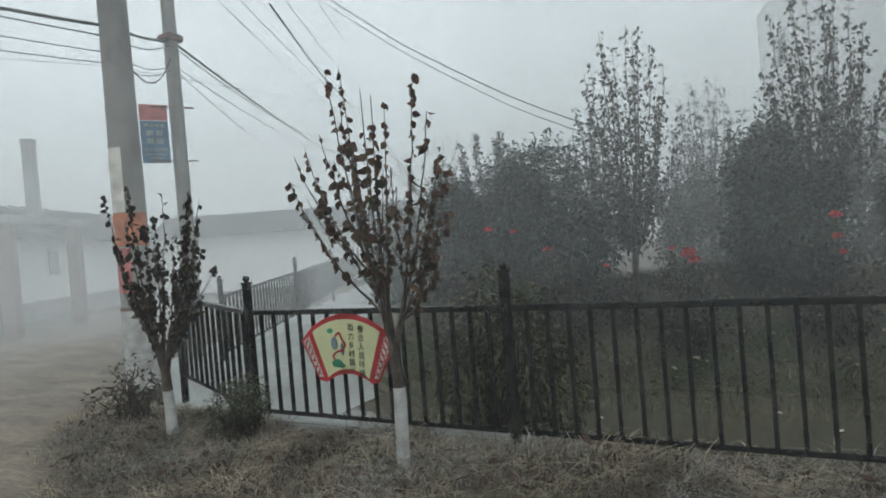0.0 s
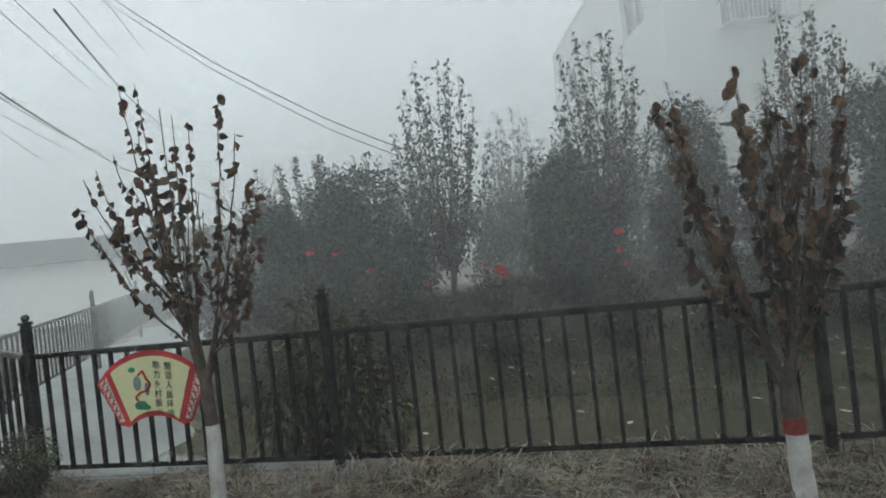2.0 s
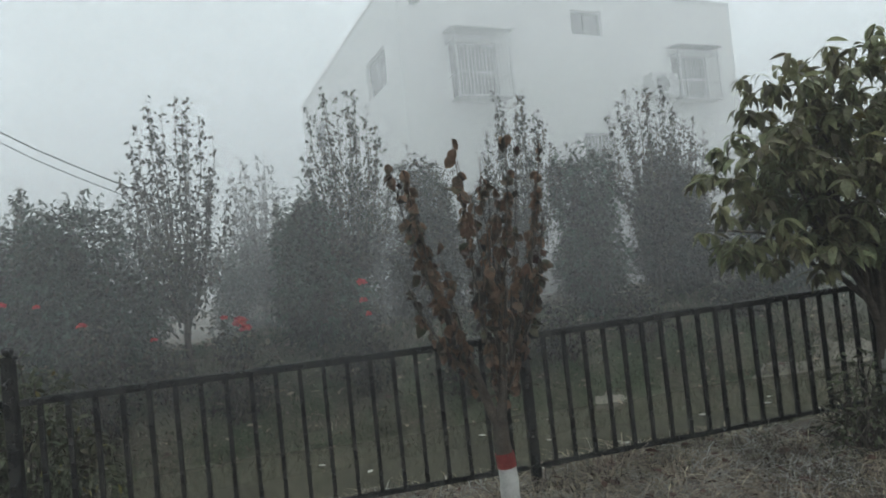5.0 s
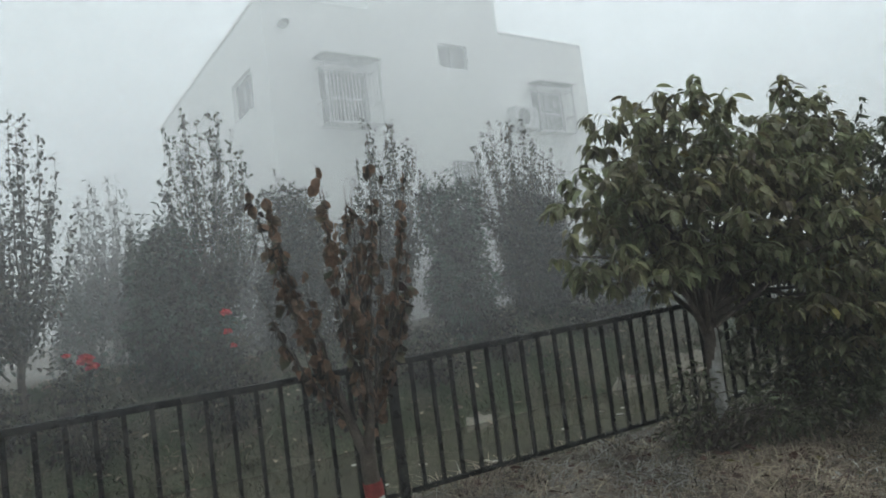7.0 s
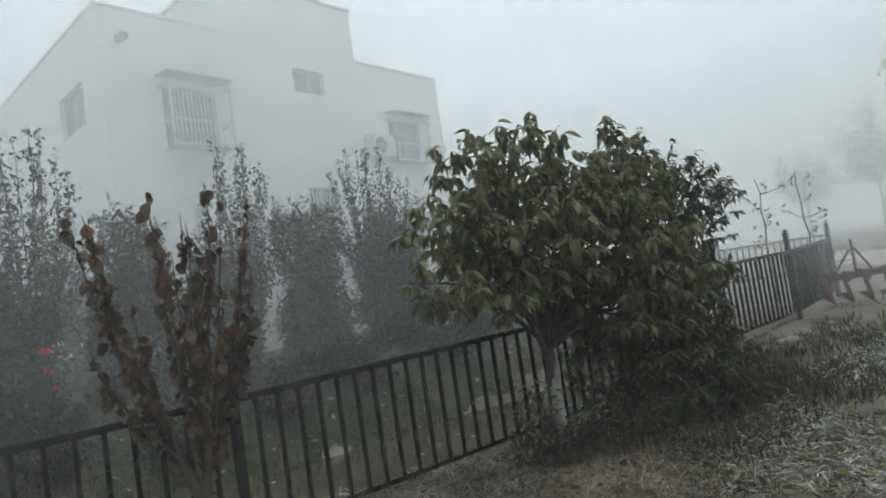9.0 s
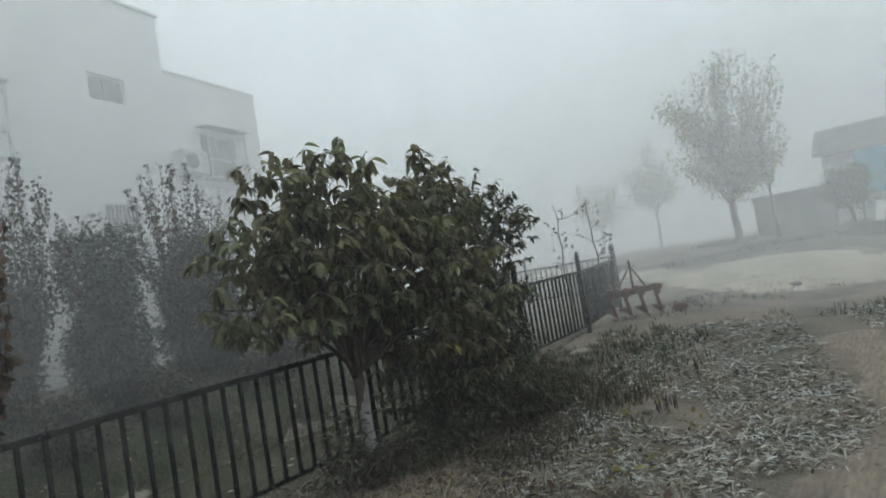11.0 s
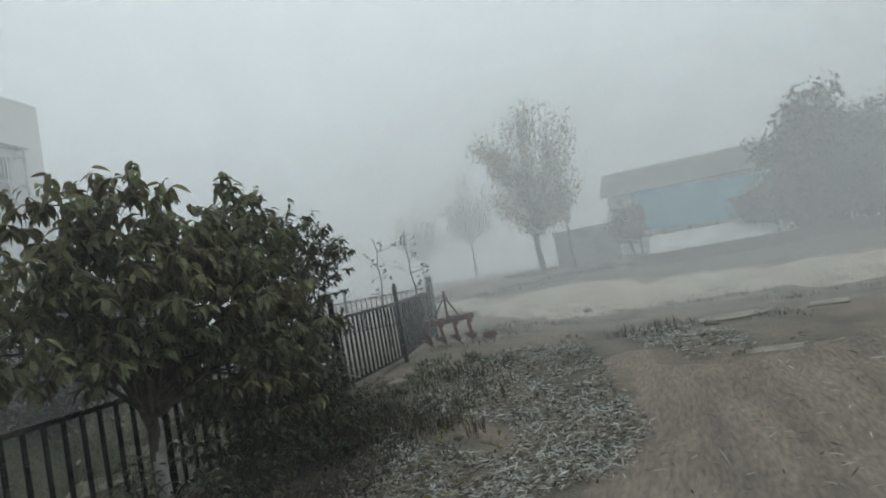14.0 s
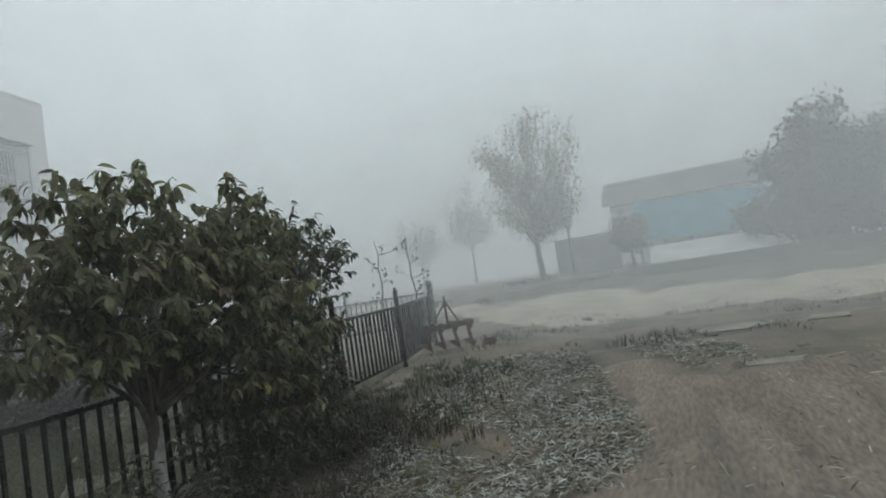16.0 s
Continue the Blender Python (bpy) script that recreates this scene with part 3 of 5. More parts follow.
# ---- low farm building, left along the road ----
def farm_building():
    ux, uy = -0.505, 0.863
    ang = math.degrees(math.atan2(uy, ux))
    b = thing("farm_building", pose(-18.2, 8.4, 0.1, 0, 0, ang) @ Matrix.Diagonal((1, -1, 1, 1)), "low whitewashed farm building with grey tiled roof in fog", "building")
    part("wall", box(15, 0.3, 2.5, (6.0, -0.15, 1.25)), M_wall, b)
    part("wall", box(0.3, 5, 2.5, (-1.35, -2.82, 1.25)), M_wall, b)
    part("plinth", box(15.04, 0.06, 0.62, (6.0, 0.034, 0.31), 0.01), M_render, b, "grey cement plinth")
    roof = bmesh.new()
    pts = [(-2.1, 0.55, 2.4), (13.9, 0.55, 2.4), (13.9, -2.6, 3.85), (-2.1, -2.6, 3.85), (-2.1, -5.6, 2.4), (13.9, -5.6, 2.4)]
    vs = [roof.verts.new(p) for p in pts]
    roof.faces.new((vs[0], vs[1], vs[2], vs[3]))
    roof.faces.new((vs[3], vs[2], vs[5], vs[4]))
    bmesh.ops.solidify(roof, geom=roof.faces[:], thickness=0.14)
    part("roof", roof, M_roof, b, "dark grey tiled roof")
    me = None
    for k in range(24):
        mtx = Matrix.Translation((-2.0 + k * 0.68, -1.02, 3.19)) @ Matrix.Rotation(math.atan2(1.45, -3.15) - math.pi, 4, "X")
        if me is None:
            ob = part("tile_rib", box(0.1, 3.4, 0.07, (0, 0, 0), 0.02), M_roof, b)
            ob.matrix_basis, me = mtx, ob.data
        else:
            shared("tile_rib", me, b, mtx)
    foot = b.matrix_world.inverted() @ Vector((-19.30, 10.55, 2.80))
    chim = merge(box(0.3, 0.3, 2.72, (foot.x, foot.y, foot.z + 1.36), 0.02), box(0.36, 0.36, 0.08, (foot.x, foot.y, foot.z + 2.72), 0.02))
    part("chimney", chim, M_render, b, "square grey chimney")
    part("porch_roof", box(3.2, 2.2, 0.2, (-0.5, 1.2, 2.75), 0.03), M_render, b, "pale concrete porch slab")
    for x in (-1.9, 0.9):
        part("porch_pillar", box(0.3, 0.3, 2.65, (x, 2.05, 1.325), 0.02), M_brick, b, "dark brick porch pillar")
    dr = part("door", box(1.2, 0.06, 2.1, (0.3, 0.07, 1.05), 0.01), M_brick, b, "dark brown plank door")
    part("door_handle", box(0.03, 0.06, 0.16, (0.8, 0.12, 1.05), 0.008), M_black, dr)
    part("plaque", box(0.5, 0.03, 0.75, (3.35, 0.05, 1.75), 0.006), M_plaque, b, "small grey-blue notice plaque")
    return b


farm_building()


def far_house(at, w, d, h, label):
    b = thing("far_building", at, label, "building", "far buildings")
    part("wall", box(w, d, h, (0, 0, h / 2), 0.02), M_wall, b)
    roof = bmesh.new()
    p = [(-w / 2 - 0.3, -d / 2 - 0.4, h), (w / 2 + 0.3, -d / 2 - 0.4, h), (w / 2 + 0.3, 0, h + 1.1), (-w / 2 - 0.3, 0, h + 1.1), (w / 2 + 0.3, d / 2 + 0.4, h), (-w / 2 - 0.3, d / 2 + 0.4, h)]
    v = [roof.verts.new(q) for q in p]
    roof.faces.new((v[0], v[1], v[2], v[3]))
    roof.faces.new((v[3], v[2], v[4], v[5]))
    bmesh.ops.solidify(roof, geom=roof.faces[:], thickness=0.12)
    part("roof", roof, M_roof, b)
    return b


far_house(pose(-18.0, 23.0, 0.2, 0, 0, 35), 14, 6, 2.3, "low white farmhouse almost lost in fog")


# ---- utility poles, banner, cables ----
def round_pole(name, at, height, r0, r1, label):
    p = thing(name, at, label, "utility pole")
    zs = np.linspace(0, height, 12)
    v, f = tube_arrays(np.stack([0 * zs, 0 * zs, zs], 1), r0 + (r1 - r0) * zs / height, 20)
    link_mesh("shaft", v, f, M_pole, p, smooth=True)
    return p


def wrapped_sheet(parent, name, r0, taper, z0, z1, a0, a1, material, label):
    """A thin sheet wrapped round a pole between two heights and two angles."""
    bm = bmesh.new()
    rows = []
    for z in np.linspace(z0, z1, 6):
        rows.append([bm.verts.new(((r0 - taper * z + 0.006) * math.cos(radians(a)), (r0 - taper * z + 0.006) * math.sin(radians(a)), z)) for a in np.linspace(a0, a1, 14)])
    for a, b in zip(rows, rows[1:]):
        for k in range(13):
            bm.faces.new((a[k], a[k + 1], b[k + 1], b[k]))
    return part(name, bm, material, parent, label, smooth=True)


pole_a = round_pole("utility_pole", (-6.36, 4.51, 0.12), 9.5, 0.185, 0.115, "thick concrete utility pole with limewashed foot and pasted notices")
taper_a = (0.185 - 0.115) / 9.5
to_cam = math.degrees(math.atan2(-4.51, 6.36))
wrapped_sheet(pole_a, "limewash", 0.185, taper_a, 0.02, 0.92, -180, 180, M_limewash, "white limewashed pole foot")
wrapped_sheet(pole_a, "notice", 0.185, taper_a, 2.0, 2.72, to_cam - 95, to_cam - 15, M_sign_white, "pale pasted notice")
wrapped_sheet(pole_a, "notice", 0.187, taper_a, 1.62, 1.99, to_cam - 85, to_cam + 60, M_post_paint, "orange paper notice")
wrapped_sheet(pole_a, "notice", 0.188, taper_a, 1.1, 1.6, to_cam - 70, to_cam - 10, M_banner_red, "faded red paper notice")
wrapped_sheet(pole_a, "cap_strip", 0.190, taper_a, 0.9, 0.94, -180, 180, M_brick, "rusty strap above the limewash")

pole_b = round_pole("utility_pole", (-7.32, 6.05, 0.15), 9.0, 0.105, 0.085, "slim concrete utility pole carrying a street banner")
part("clamp", box(0.26, 0.26, 0.1, (0, 0, 4.55), 0.02), M_rust, pole_b, "rusty cable clamp")


def street_banner():
    turn = -32.0
    b = thing("street_banner", pose(-7.32, 6.05, 2.93, 0, 0, turn + 180 + 90) @ pose(0, 0, 0), "red and blue street banner on two brackets, lettering unreadable", "banner")
    w, h = 0.36, 0.82
    for z in (0.03, h - 0.03):
        part("bracket", box(w + 0.22, 0.02, 0.02, (0.06, 0, z)), M_rust, b)
    part("cloth", box(w, 0.012, h * 0.72, (0.13 + w / 2, 0, h * 0.36), 0.003), M_banner_blue, b, "blue lower field")
    part("cloth", box(w, 0.012, h * 0.275, (0.13 + w / 2, 0, h * 0.8635), 0.003), M_banner_red, b, "red upper field")
    for z, n, bw, bh in ((0.53, 4, 0.05, 0.045), (0.42, 2, 0.09, 0.075), (0.31, 2, 0.09, 0.075), (0.19, 5, 0.045, 0.04), (0.12, 1, 0.26, 0.022), (0.07, 1, 0.2, 0.022)):
        for k in range(n):
            x = 0.13 + w / 2 + (k - (n - 1) / 2) * (bw * 1.35)
            for side in (-1, 1):
                part("lettering", box(bw, 0.002, bh, (x, side * 0.0085, z)), M_plaque, b)
    return b


street_banner()


def cable(points, radius, sag, label="thin black overhead power cable in fog", foot=None):
    out = []
    for a, b in zip(points, points[1:]):
        a, b = np.array(a, float), np.array(b, float)
        for t in np.linspace(0, 1, 14, endpoint=False):
            p = a + (b - a) * t
            p[2] -= sag * 4 * t * (1 - t)
            out.append(p)
    out.append(np.array(points[-1], float))
    out = np.array(out)
    v, f = tube_arrays(out, np.full(len(out), radius), 5)
    return tagged(link_mesh("overhead_cable", v, f, M_cable, smooth=True), label, "cable", "overhead cables")


A1, B1 = (-6.36, 4.51, 4.22), (-7.32, 6.05, 4.68)
cable([(-9.0, -2.5, 5.2), A1], 0.02, 0.25, "thick black bundled overhead cable on concrete poles")
cable([A1, B1, (-9.92, 12.55, 4.15), (-14, 25, 4.4)], 0.018, 0.05, "thick black bundled overhead cable on concrete poles")
cable([(-9.2, -2.5, 4.9), (-6.36, 4.51, 4.10), (-7.32, 6.05, 4.62), (-9.6, 11.5, 4.35), (-13, 25, 4.9)], 0.008, 0.1)
cable([(-9.0, -2.0, 4.6), (-6.36, 4.51, 3.92), (-7.32, 6.05, 4.33), (-11.0, 14, 4.3)], 0.006, 0.12)
cable([(-9.4, -2.0, 4.4), (-6.36, 4.51, 3.80), (-7.32, 6.05, 4.28), (-12.0, 14, 4.0)], 0.006, 0.12)
cable([(-6.29, 4.61, 3.8), (-7.32, 6.05, 4.48)], 0.008, 0.3, "loose hanging black cable loop between poles")
cable([(-16, -2, 5.6), (-10.7, 7.4, 5.3), (-9, 25, 6.0)], 0.006, 0.1)
cable([(-2.9, 0.2, 4.3), (-6.51, 6.22, 5.1), (-13.24, 17.57, 6.56), (-18, 26, 7.6)], 0.006, 0.08)
cable([(-2.6, 0.2, 4.3), (-6.3, 6.43, 5.11), (-12.91, 17.81, 6.74), (-18, 27, 7.6)], 0.006, 0.08)
cable([(-5.34, 5.96, 4.66), (-9.75, 12.68, 5.91), (-14, 20, 7.0)], 0.015, 0.02, "thick black drop cable hanging overhead")
cable([(-2.6, 1.0, 4.2), (-5.84, 6.84, 5.12), (-11.68, 16.24, 7.17), (-16, 25, 8.5)], 0.005, 0.06)
cable([(-2.4, 1.0, 4.1), (-5.51, 7.12, 5.12), (-11.82, 18.56, 7.07), (-15, 25, 8.0)], 0.005, 0.06)
cable([(-9.0, 8.6, 8.3), (-6.6, 8.6, 6.0), (-5.0, 8.6, 4.72), (-3.3, 8.6, 3.6), (-2.2, 8.6, 3.0), (-1.2, 8.6, 2.55)], 0.008, 0.01)
cable([(-9.0, 8.62, 8.15), (-6.6, 8.62, 5.87), (-5.0, 8.62, 4.6), (-3.3, 8.62, 3.46), (-2.2, 8.62, 2.87), (-1.2, 8.62, 2.42)], 0.006, 0.012)


# ---- fan-shaped sign on the fence ----
def arc_through(a, b, height, n=18):
    """Points from a to b on the circle whose crown stands at that height between them."""
    half, rise = (b[0] - a[0]) / 2, height - (a[1] + b[1]) / 2
    r = (half * half + rise * rise) / (2 * rise)
    out = []
    for x in np.linspace(-half, half, n):
        out.append(((a[0] + b[0]) / 2 + x, height - r + math.copysign(math.sqrt(max(r * r - x * x, 0)), r)))
    return out


def outline_plate(first, top, second, bottom, third, y, thick):
    """A flat plate in the xz plane: corner runs joined by an arc over the top and one over the foot."""
    pts = list(first)
    if top is not None:
        pts += arc_through(first[-1], second[0], top)[1:-1]
    pts += second
    if bottom is not None:
        pts += arc_through(second[-1], third[0], bottom)[1:-1]
    pts += third
    bm = bmesh.new()
    f = bm.faces.new([bm.verts.new((p[0], y, p[1])) for p in pts])
    r = bmesh.ops.extrude_face_region(bm, geom=[f])
    bmesh.ops.translate(bm, vec=(0, thick, 0), verts=[v for v in r["geom"] if isinstance(v, bmesh.types.BMVert)])
    bmesh.ops.triangulate(bm, faces=bm.faces)
    bmesh.ops.recalc_face_normals(bm, faces=bm.faces)
    return bm


def strip(x0, z0, x1, z1, y, wide, thick=0.003):
    d = math.hypot(x1 - x0, z1 - z0)
    return box(d, thick, wide, ((x0 + x1) / 2, y, (z0 + z1) / 2), 0, Matrix.Rotation(-math.atan2(z1 - z0, x1 - x0), 4, "Y"))


def lettering(text, size, at, parent, material):
    """A word of built-in letters in the xz plane, made into a mesh of its own."""
    cu = bpy.data.curves.new("lettering", "FONT")
    cu.body, cu.size, cu.extrude, cu.align_x, cu.align_y = text, size, 0.0008, "CENTER", "CENTER"
    tmp = bpy.data.objects.new("tmp", cu)
    scene.collection.objects.link(tmp)
    bpy.context.view_layer.update()
    me = bpy.data.meshes.new_from_object(tmp.evaluated_get(bpy.context.evaluated_depsgraph_get()))
    bpy.data.objects.remove(tmp)
    me.materials.clear()
    me.materials.append(material)
    ob = new("lettering", me)
    ob.parent = parent
    ob.matrix_basis = Matrix.Translation(at) @ Matrix.Rotation(radians(90), 4, "X")
    return ob


def fan_sign():
    s = thing("fan_sign", (-2.70, FENCE_Y - 0.03, 0.13), "red-edged cream fan-shaped village slogan sign hung on the iron fence", "sign")
    part("backing", outline_plate([(-0.41, 0.72), (-0.335, 0.8)], 0.92, [(0.335, 0.8), (0.41, 0.72), (0.265, 0.44), (0.2, 0.425)], 0.49, [(-0.2, 0.425), (-0.265, 0.44)], 0.0, 0.006), M_sign_red, s, "red edge board")
    part("field", outline_plate([(-0.295, 0.79)], 0.882, [(0.295, 0.79), (0.178, 0.462)], 0.526, [(-0.178, 0.462)], -0.006, 0.005), M_sign_cream, s, "pale yellow-green printed field")
    for side in (-1, 1):
        c = [(0.335, 0.765), (0.385, 0.715), (0.262, 0.462), (0.225, 0.465)]
        part("end_field", outline_plate([(side * a, b) for a, b in c], None, [], None, [], -0.006, 0.005), M_sign_white, s, "white lattice end panel")
        inner, outer = (np.array(c[0]), np.array(c[3])), (np.array(c[1]), np.array(c[2]))
        for k in range(6):
            for flip in (0, 1):
                p = inner[0] + (inner[1] - inner[0]) * (k + 0.7 * flip) / 6.2
                q = outer[0] + (outer[1] - outer[0]) * (k + 1.0 - 0.8 * flip) / 6.2
                part("lattice", strip(side * p[0], p[1], side * q[0], q[1], -0.0095, 0.008), M_sign_red, s)
    for col, x in ((list("整治人居环境"), 0.138), (list("助力乡村振兴"), 0.055)):
        for k, ch in enumerate(col):
            lettering(ch, 0.054, (x - 0.002 * k, -0.0095, 0.82 - 0.062 * k - (0.012 if x > 0.1 else 0)), s, M_sign_black)
    # painted lotus, bird and ribbon as plain coloured shapes
    def blob(x, z, rx, rz, material, y=-0.008):
        bm = bmesh.new()
        bmesh.ops.create_circle(bm, cap_ends=True, segments=14, radius=1)
        bmesh.ops.scale(bm, vec=(rx, rz, 1), verts=bm.verts)
        for v in bm.verts:
            v.co *= 1 + 0.12 * noise.noise(Vector((v.co.x * 90, v.co.y * 90, x * 40)))
        bmesh.ops.rotate(bm, matrix=Matrix.Rotation(radians(90), 3, "X"), verts=bm.verts)
        bmesh.ops.translate(bm, vec=(x, y, z), verts=bm.verts)
        return part("picture", bm, material, s)
    blob(-0.085, 0.565, 0.05, 0.03, M_sign_green)
    blob(-0.045, 0.55, 0.03, 0.018, M_sign_green, -0.009)
    blob(-0.13, 0.80, 0.028, 0.018, M_sign_green)
    blob(-0.10, 0.71, 0.03, 0.05, M_plaque)
    blob(-0.03, 0.67, 0.018, 0.045, M_plaque)
    path = [(-0.09, 0.76), (-0.05, 0.79), (-0.03, 0.74), (0.0, 0.7), (-0.03, 0.66), (-0.08, 0.65), (-0.12, 0.62), (-0.1, 0.59)]
    for a, b in zip(path, path[1:]):
        part("picture", strip(*a, *b, -0.0098, 0.014), M_sign_red, s)
    return s


fan_sign()


# ---- trees and plants ----
def curve_points(start, end, bulge, n=9, wobble=0.02):
    a, b = np.array(start, float), np.array(end, float)
    t = np.linspace(0, 1, n)[:, None]
    p = a + (b - a) * t + np.array(bulge, float) * (4 * t * (1 - t))
    p[1:-1] += rng.normal(0, wobble, (n - 2, 3))
    return p


def bent(start, end, knee, n=9):
    """A smooth bough that goes outwards first and then turns up towards its end."""
    a, b = np.array(start, float), np.array(end, float)
    c = np.array([a[0] + (b[0] - a[0]) * knee, a[1] + (b[1] - a[1]) * knee, a[2] + (b[2] - a[2]) * (1 - knee) * 1.1])
    t = np.linspace(0, 1, n)[:, None]
    return a * (1 - t) ** 2 + 2 * c * t * (1 - t) + b * t * t


LEAF_MESHES = {}


def leaf_mesh(key, length, width, material):
    if key not in LEAF_MESHES:
        out = []
        for k in range(4):
            v, f = leaf_template(length * (0.85 + 0.1 * k), width * (0.8 + 0.12 * k), 0.1 + 0.22 * k, 0.55 - 0.14 * k, BROAD)
            curl = (k - 1.5) * 0.5
            v[:, 0] += curl * v[:, 1] ** 2 / length * 0.3
            me = bpy.data.meshes.new("leaf")
            me.from_pydata([tuple(p) for p in v], [], [tuple(q) for q in f])
            me.materials.append(material)
            me.polygons.foreach_set("use_smooth", np.ones(len(me.polygons), dtype=bool))
            out.append(me)
        LEAF_MESHES[key] = out
    return LEAF_MESHES[key]


def hang(direction, spin):
    d = Vector(direction).normalized()
    q = d.to_track_quat("Y", "Z")
    return q.to_matrix().to_4x4() @ Matrix.Rotation(spin, 4, "Y")


def young_tree(at, label, fork, white, tips, leaf_range, leaves, leaf_size, leaf_mats, trunk_r, red=False, more=160):
    """A young multi-branched street tree: limewashed trunk, a vase of thin upright branches, withered hanging leaves."""
    t = thing("young_tree", at, label, "tree", "withered young trees by the fence")
    top = np.array([rng.normal(0, 0.02), rng.normal(0, 0.02), fork])
    pts = curve_points((0, 0, -0.1), top, (0.01, 0, 0), 8, 0.004)
    v, f = tube_arrays(pts, np.linspace(trunk_r * 1.15, trunk_r * 0.95, 8), 12)
    link_mesh("trunk", v, f, M_bark, t, smooth=True)
    w = pts[pts[:, 2] < white + 0.05]
    k = np.linspace(-0.05, white, 7)
    wp = np.stack([np.interp(k, pts[:, 2], pts[:, 0]), np.interp(k, pts[:, 2], pts[:, 1]), k], 1)
    v, f = tube_arrays(wp, np.interp(k, [-0.1, fork], [trunk_r * 1.15, trunk_r * 0.95]) + 0.003, 12)
    link_mesh("limewash", v, f, M_limewash, t, "white limewash on the trunk", smooth=True)
    if red:
        k = np.linspace(white, white + 0.07, 3)
        wp = np.stack([np.interp(k, pts[:, 2], pts[:, 0]), np.interp(k, pts[:, 2], pts[:, 1]), k], 1)
        v, f = tube_arrays(wp, np.full(3, trunk_r * 1.05 + 0.004), 12)
        link_mesh("paint_band", v, f, M_red_band, t, "dull red paint band", smooth=True)
    meshes = [m for key, mt in leaf_mats for m in leaf_mesh(key, leaf_size, leaf_size * 0.86, mt)]
    stems = []
    for k in range(3):
        a = 2.1 * k + at[0]
        e = top + np.array([0.1 * math.cos(a), 0.05 * math.sin(a), 0.24 + 0.05 * k])
        b = bent(top - np.array([0, 0, 0.03]), e, 0.6, 7)
        v, f = tube_arrays(b, np.linspace(trunk_r * 0.72, trunk_r * 0.42, 7), 8)
        link_mesh("limb", v, f, M_bark, t, smooth=True)
        stems.append(b)
    branches = []
    for tip in tips:
        tip = np.array(tip, float)
        stem = min(stems, key=lambda q: np.linalg.norm(q[-1][:2] - 0.25 * tip[:2]))
        start = stem[rng.integers(2, 7)]
        b = bent(start, tip, 0.66, 13)
        b[1:-1] += rng.normal(0, 0.005, (11, 3))
        v, f = tube_arrays(b, np.linspace(trunk_r * 0.24, 0.0022, 13), 6)
        link_mesh("branch", v, f, M_bark, t, smooth=True)
        branches.append((b, 1.0))
        for _ in range(2):
            s = b[rng.integers(3, 8)]
            e = s + (b[-1] - s) * rng.uniform(0.3, 0.6) + rng.normal(0, 0.05, 3)
            tw = bent(s, e, 0.7, 6)
            v, f = tube_arrays(tw, np.linspace(0.004, 0.0018, 6), 5)
            link_mesh("twig", v, f, M_bark, t, smooth=True)
            branches.append((tw, 0.5))
    weight = np.array([w_ * np.linalg.norm(b[-1] - b[0]) for b, w_ in branches])
    weight /= weight.sum()

    def leaf_spots(n):
        """Spots along the branches, in loose runs of two to four leaves."""
        out = []
        while len(out) < n:
            b, _w = branches[rng.choice(len(branches), p=weight)]
            u0 = rng.uniform(leaf_range if len(b) > 8 else 0.15, 1.0)
            for _ in range(rng.integers(2, 5)):
                u = np.clip(u0 + rng.normal(0, 0.05), 0.05, 1.0) * (len(b) - 1)
                i = min(int(u), len(b) - 2)
                out.append(b[i] + (b[i + 1] - b[i]) * (u - i))
        return np.array(out[:n])

    for p in leaf_spots(leaves):
        d = np.array([rng.normal(0, 0.5), rng.normal(0, 0.5), -0.8 + rng.normal(0, 0.3)])
        d /= np.linalg.norm(d)
        m = Matrix.Translation(p + d * 0.01) @ hang(d, rng.uniform(0, 6.28)) @ Matrix.Scale(rng.uniform(0.6, 1.15), 4)
        shared("leaf", meshes[rng.integers(len(meshes))], t, m)
    pos = leaf_spots(more)
    d = np.stack([rng.normal(0, 0.5, more), rng.normal(0, 0.5, more), rng.normal(-0.8, 0.3, more)], 1)
    v, f = scatter_leaves(pos, d, leaf_template(leaf_size * 0.95, leaf_size * 0.8, 0.4, 0.4, BROAD), rng.uniform(0.5, 1.1, more), rng.uniform(-1.5, 1.5, more))
    tagged(link_mesh("small_leaves", v, f, leaf_mats[0][1], t, smooth=True), kind="stuff")
    return t


def vase(n, r_lo, r_hi, z_lo, z_hi, seed_angle=0.0):
    out = []
    for k in range(n):
        a = 2.399 * k + seed_angle
        u = (k + 0.5) / n
        r = r_lo + (r_hi - r_lo) * math.sqrt(u)
        z = z_hi - (z_hi - z_lo) * (u ** 1.3) + rng.normal(0, 0.06)
        out.append((r * math.cos(a), r * math.sin(a), z))
    return out


BROWN, OLIVE, DARK = ("brown", M_leaf_brown), ("olive", M_leaf_olive), ("dark", M_leaf_withered)
z0 = gz(-1.97, 3.0)
young_tree((-1.97, 3.0, z0), "young tree with sparse withered brown leaves and a limewashed trunk", 0.72, 0.46,
           [(-0.34, 0.01, 2.38), (-0.38, 0.2, 2.45), (0.02, -0.16, 2.17), (-0.06, 0.2, 2.16), (0.32, -0.08, 2.21), (0.36, -0.03, 2.01), (-0.66, 0.14, 1.97), (-0.65, -0.04, 1.74), (-0.43, 0.02, 2.01), (0.21, -0.21, 1.71), (0.34, 0.11, 1.78), (0.43, 0.02, 1.46), (0.36, -0.07, 1.13), (-0.74, 0.13, 1.92), (0.04, -0.09, 2.14), (0.46, -0.02, 1.68), (-0.07, -0.16, 1.87), (-0.21, -0.04, 2.15)],
           0.2, 300, 0.053, [BROWN, BROWN, OLIVE], 0.034, more=480)
z0 = gz(-4.1, 3.1)
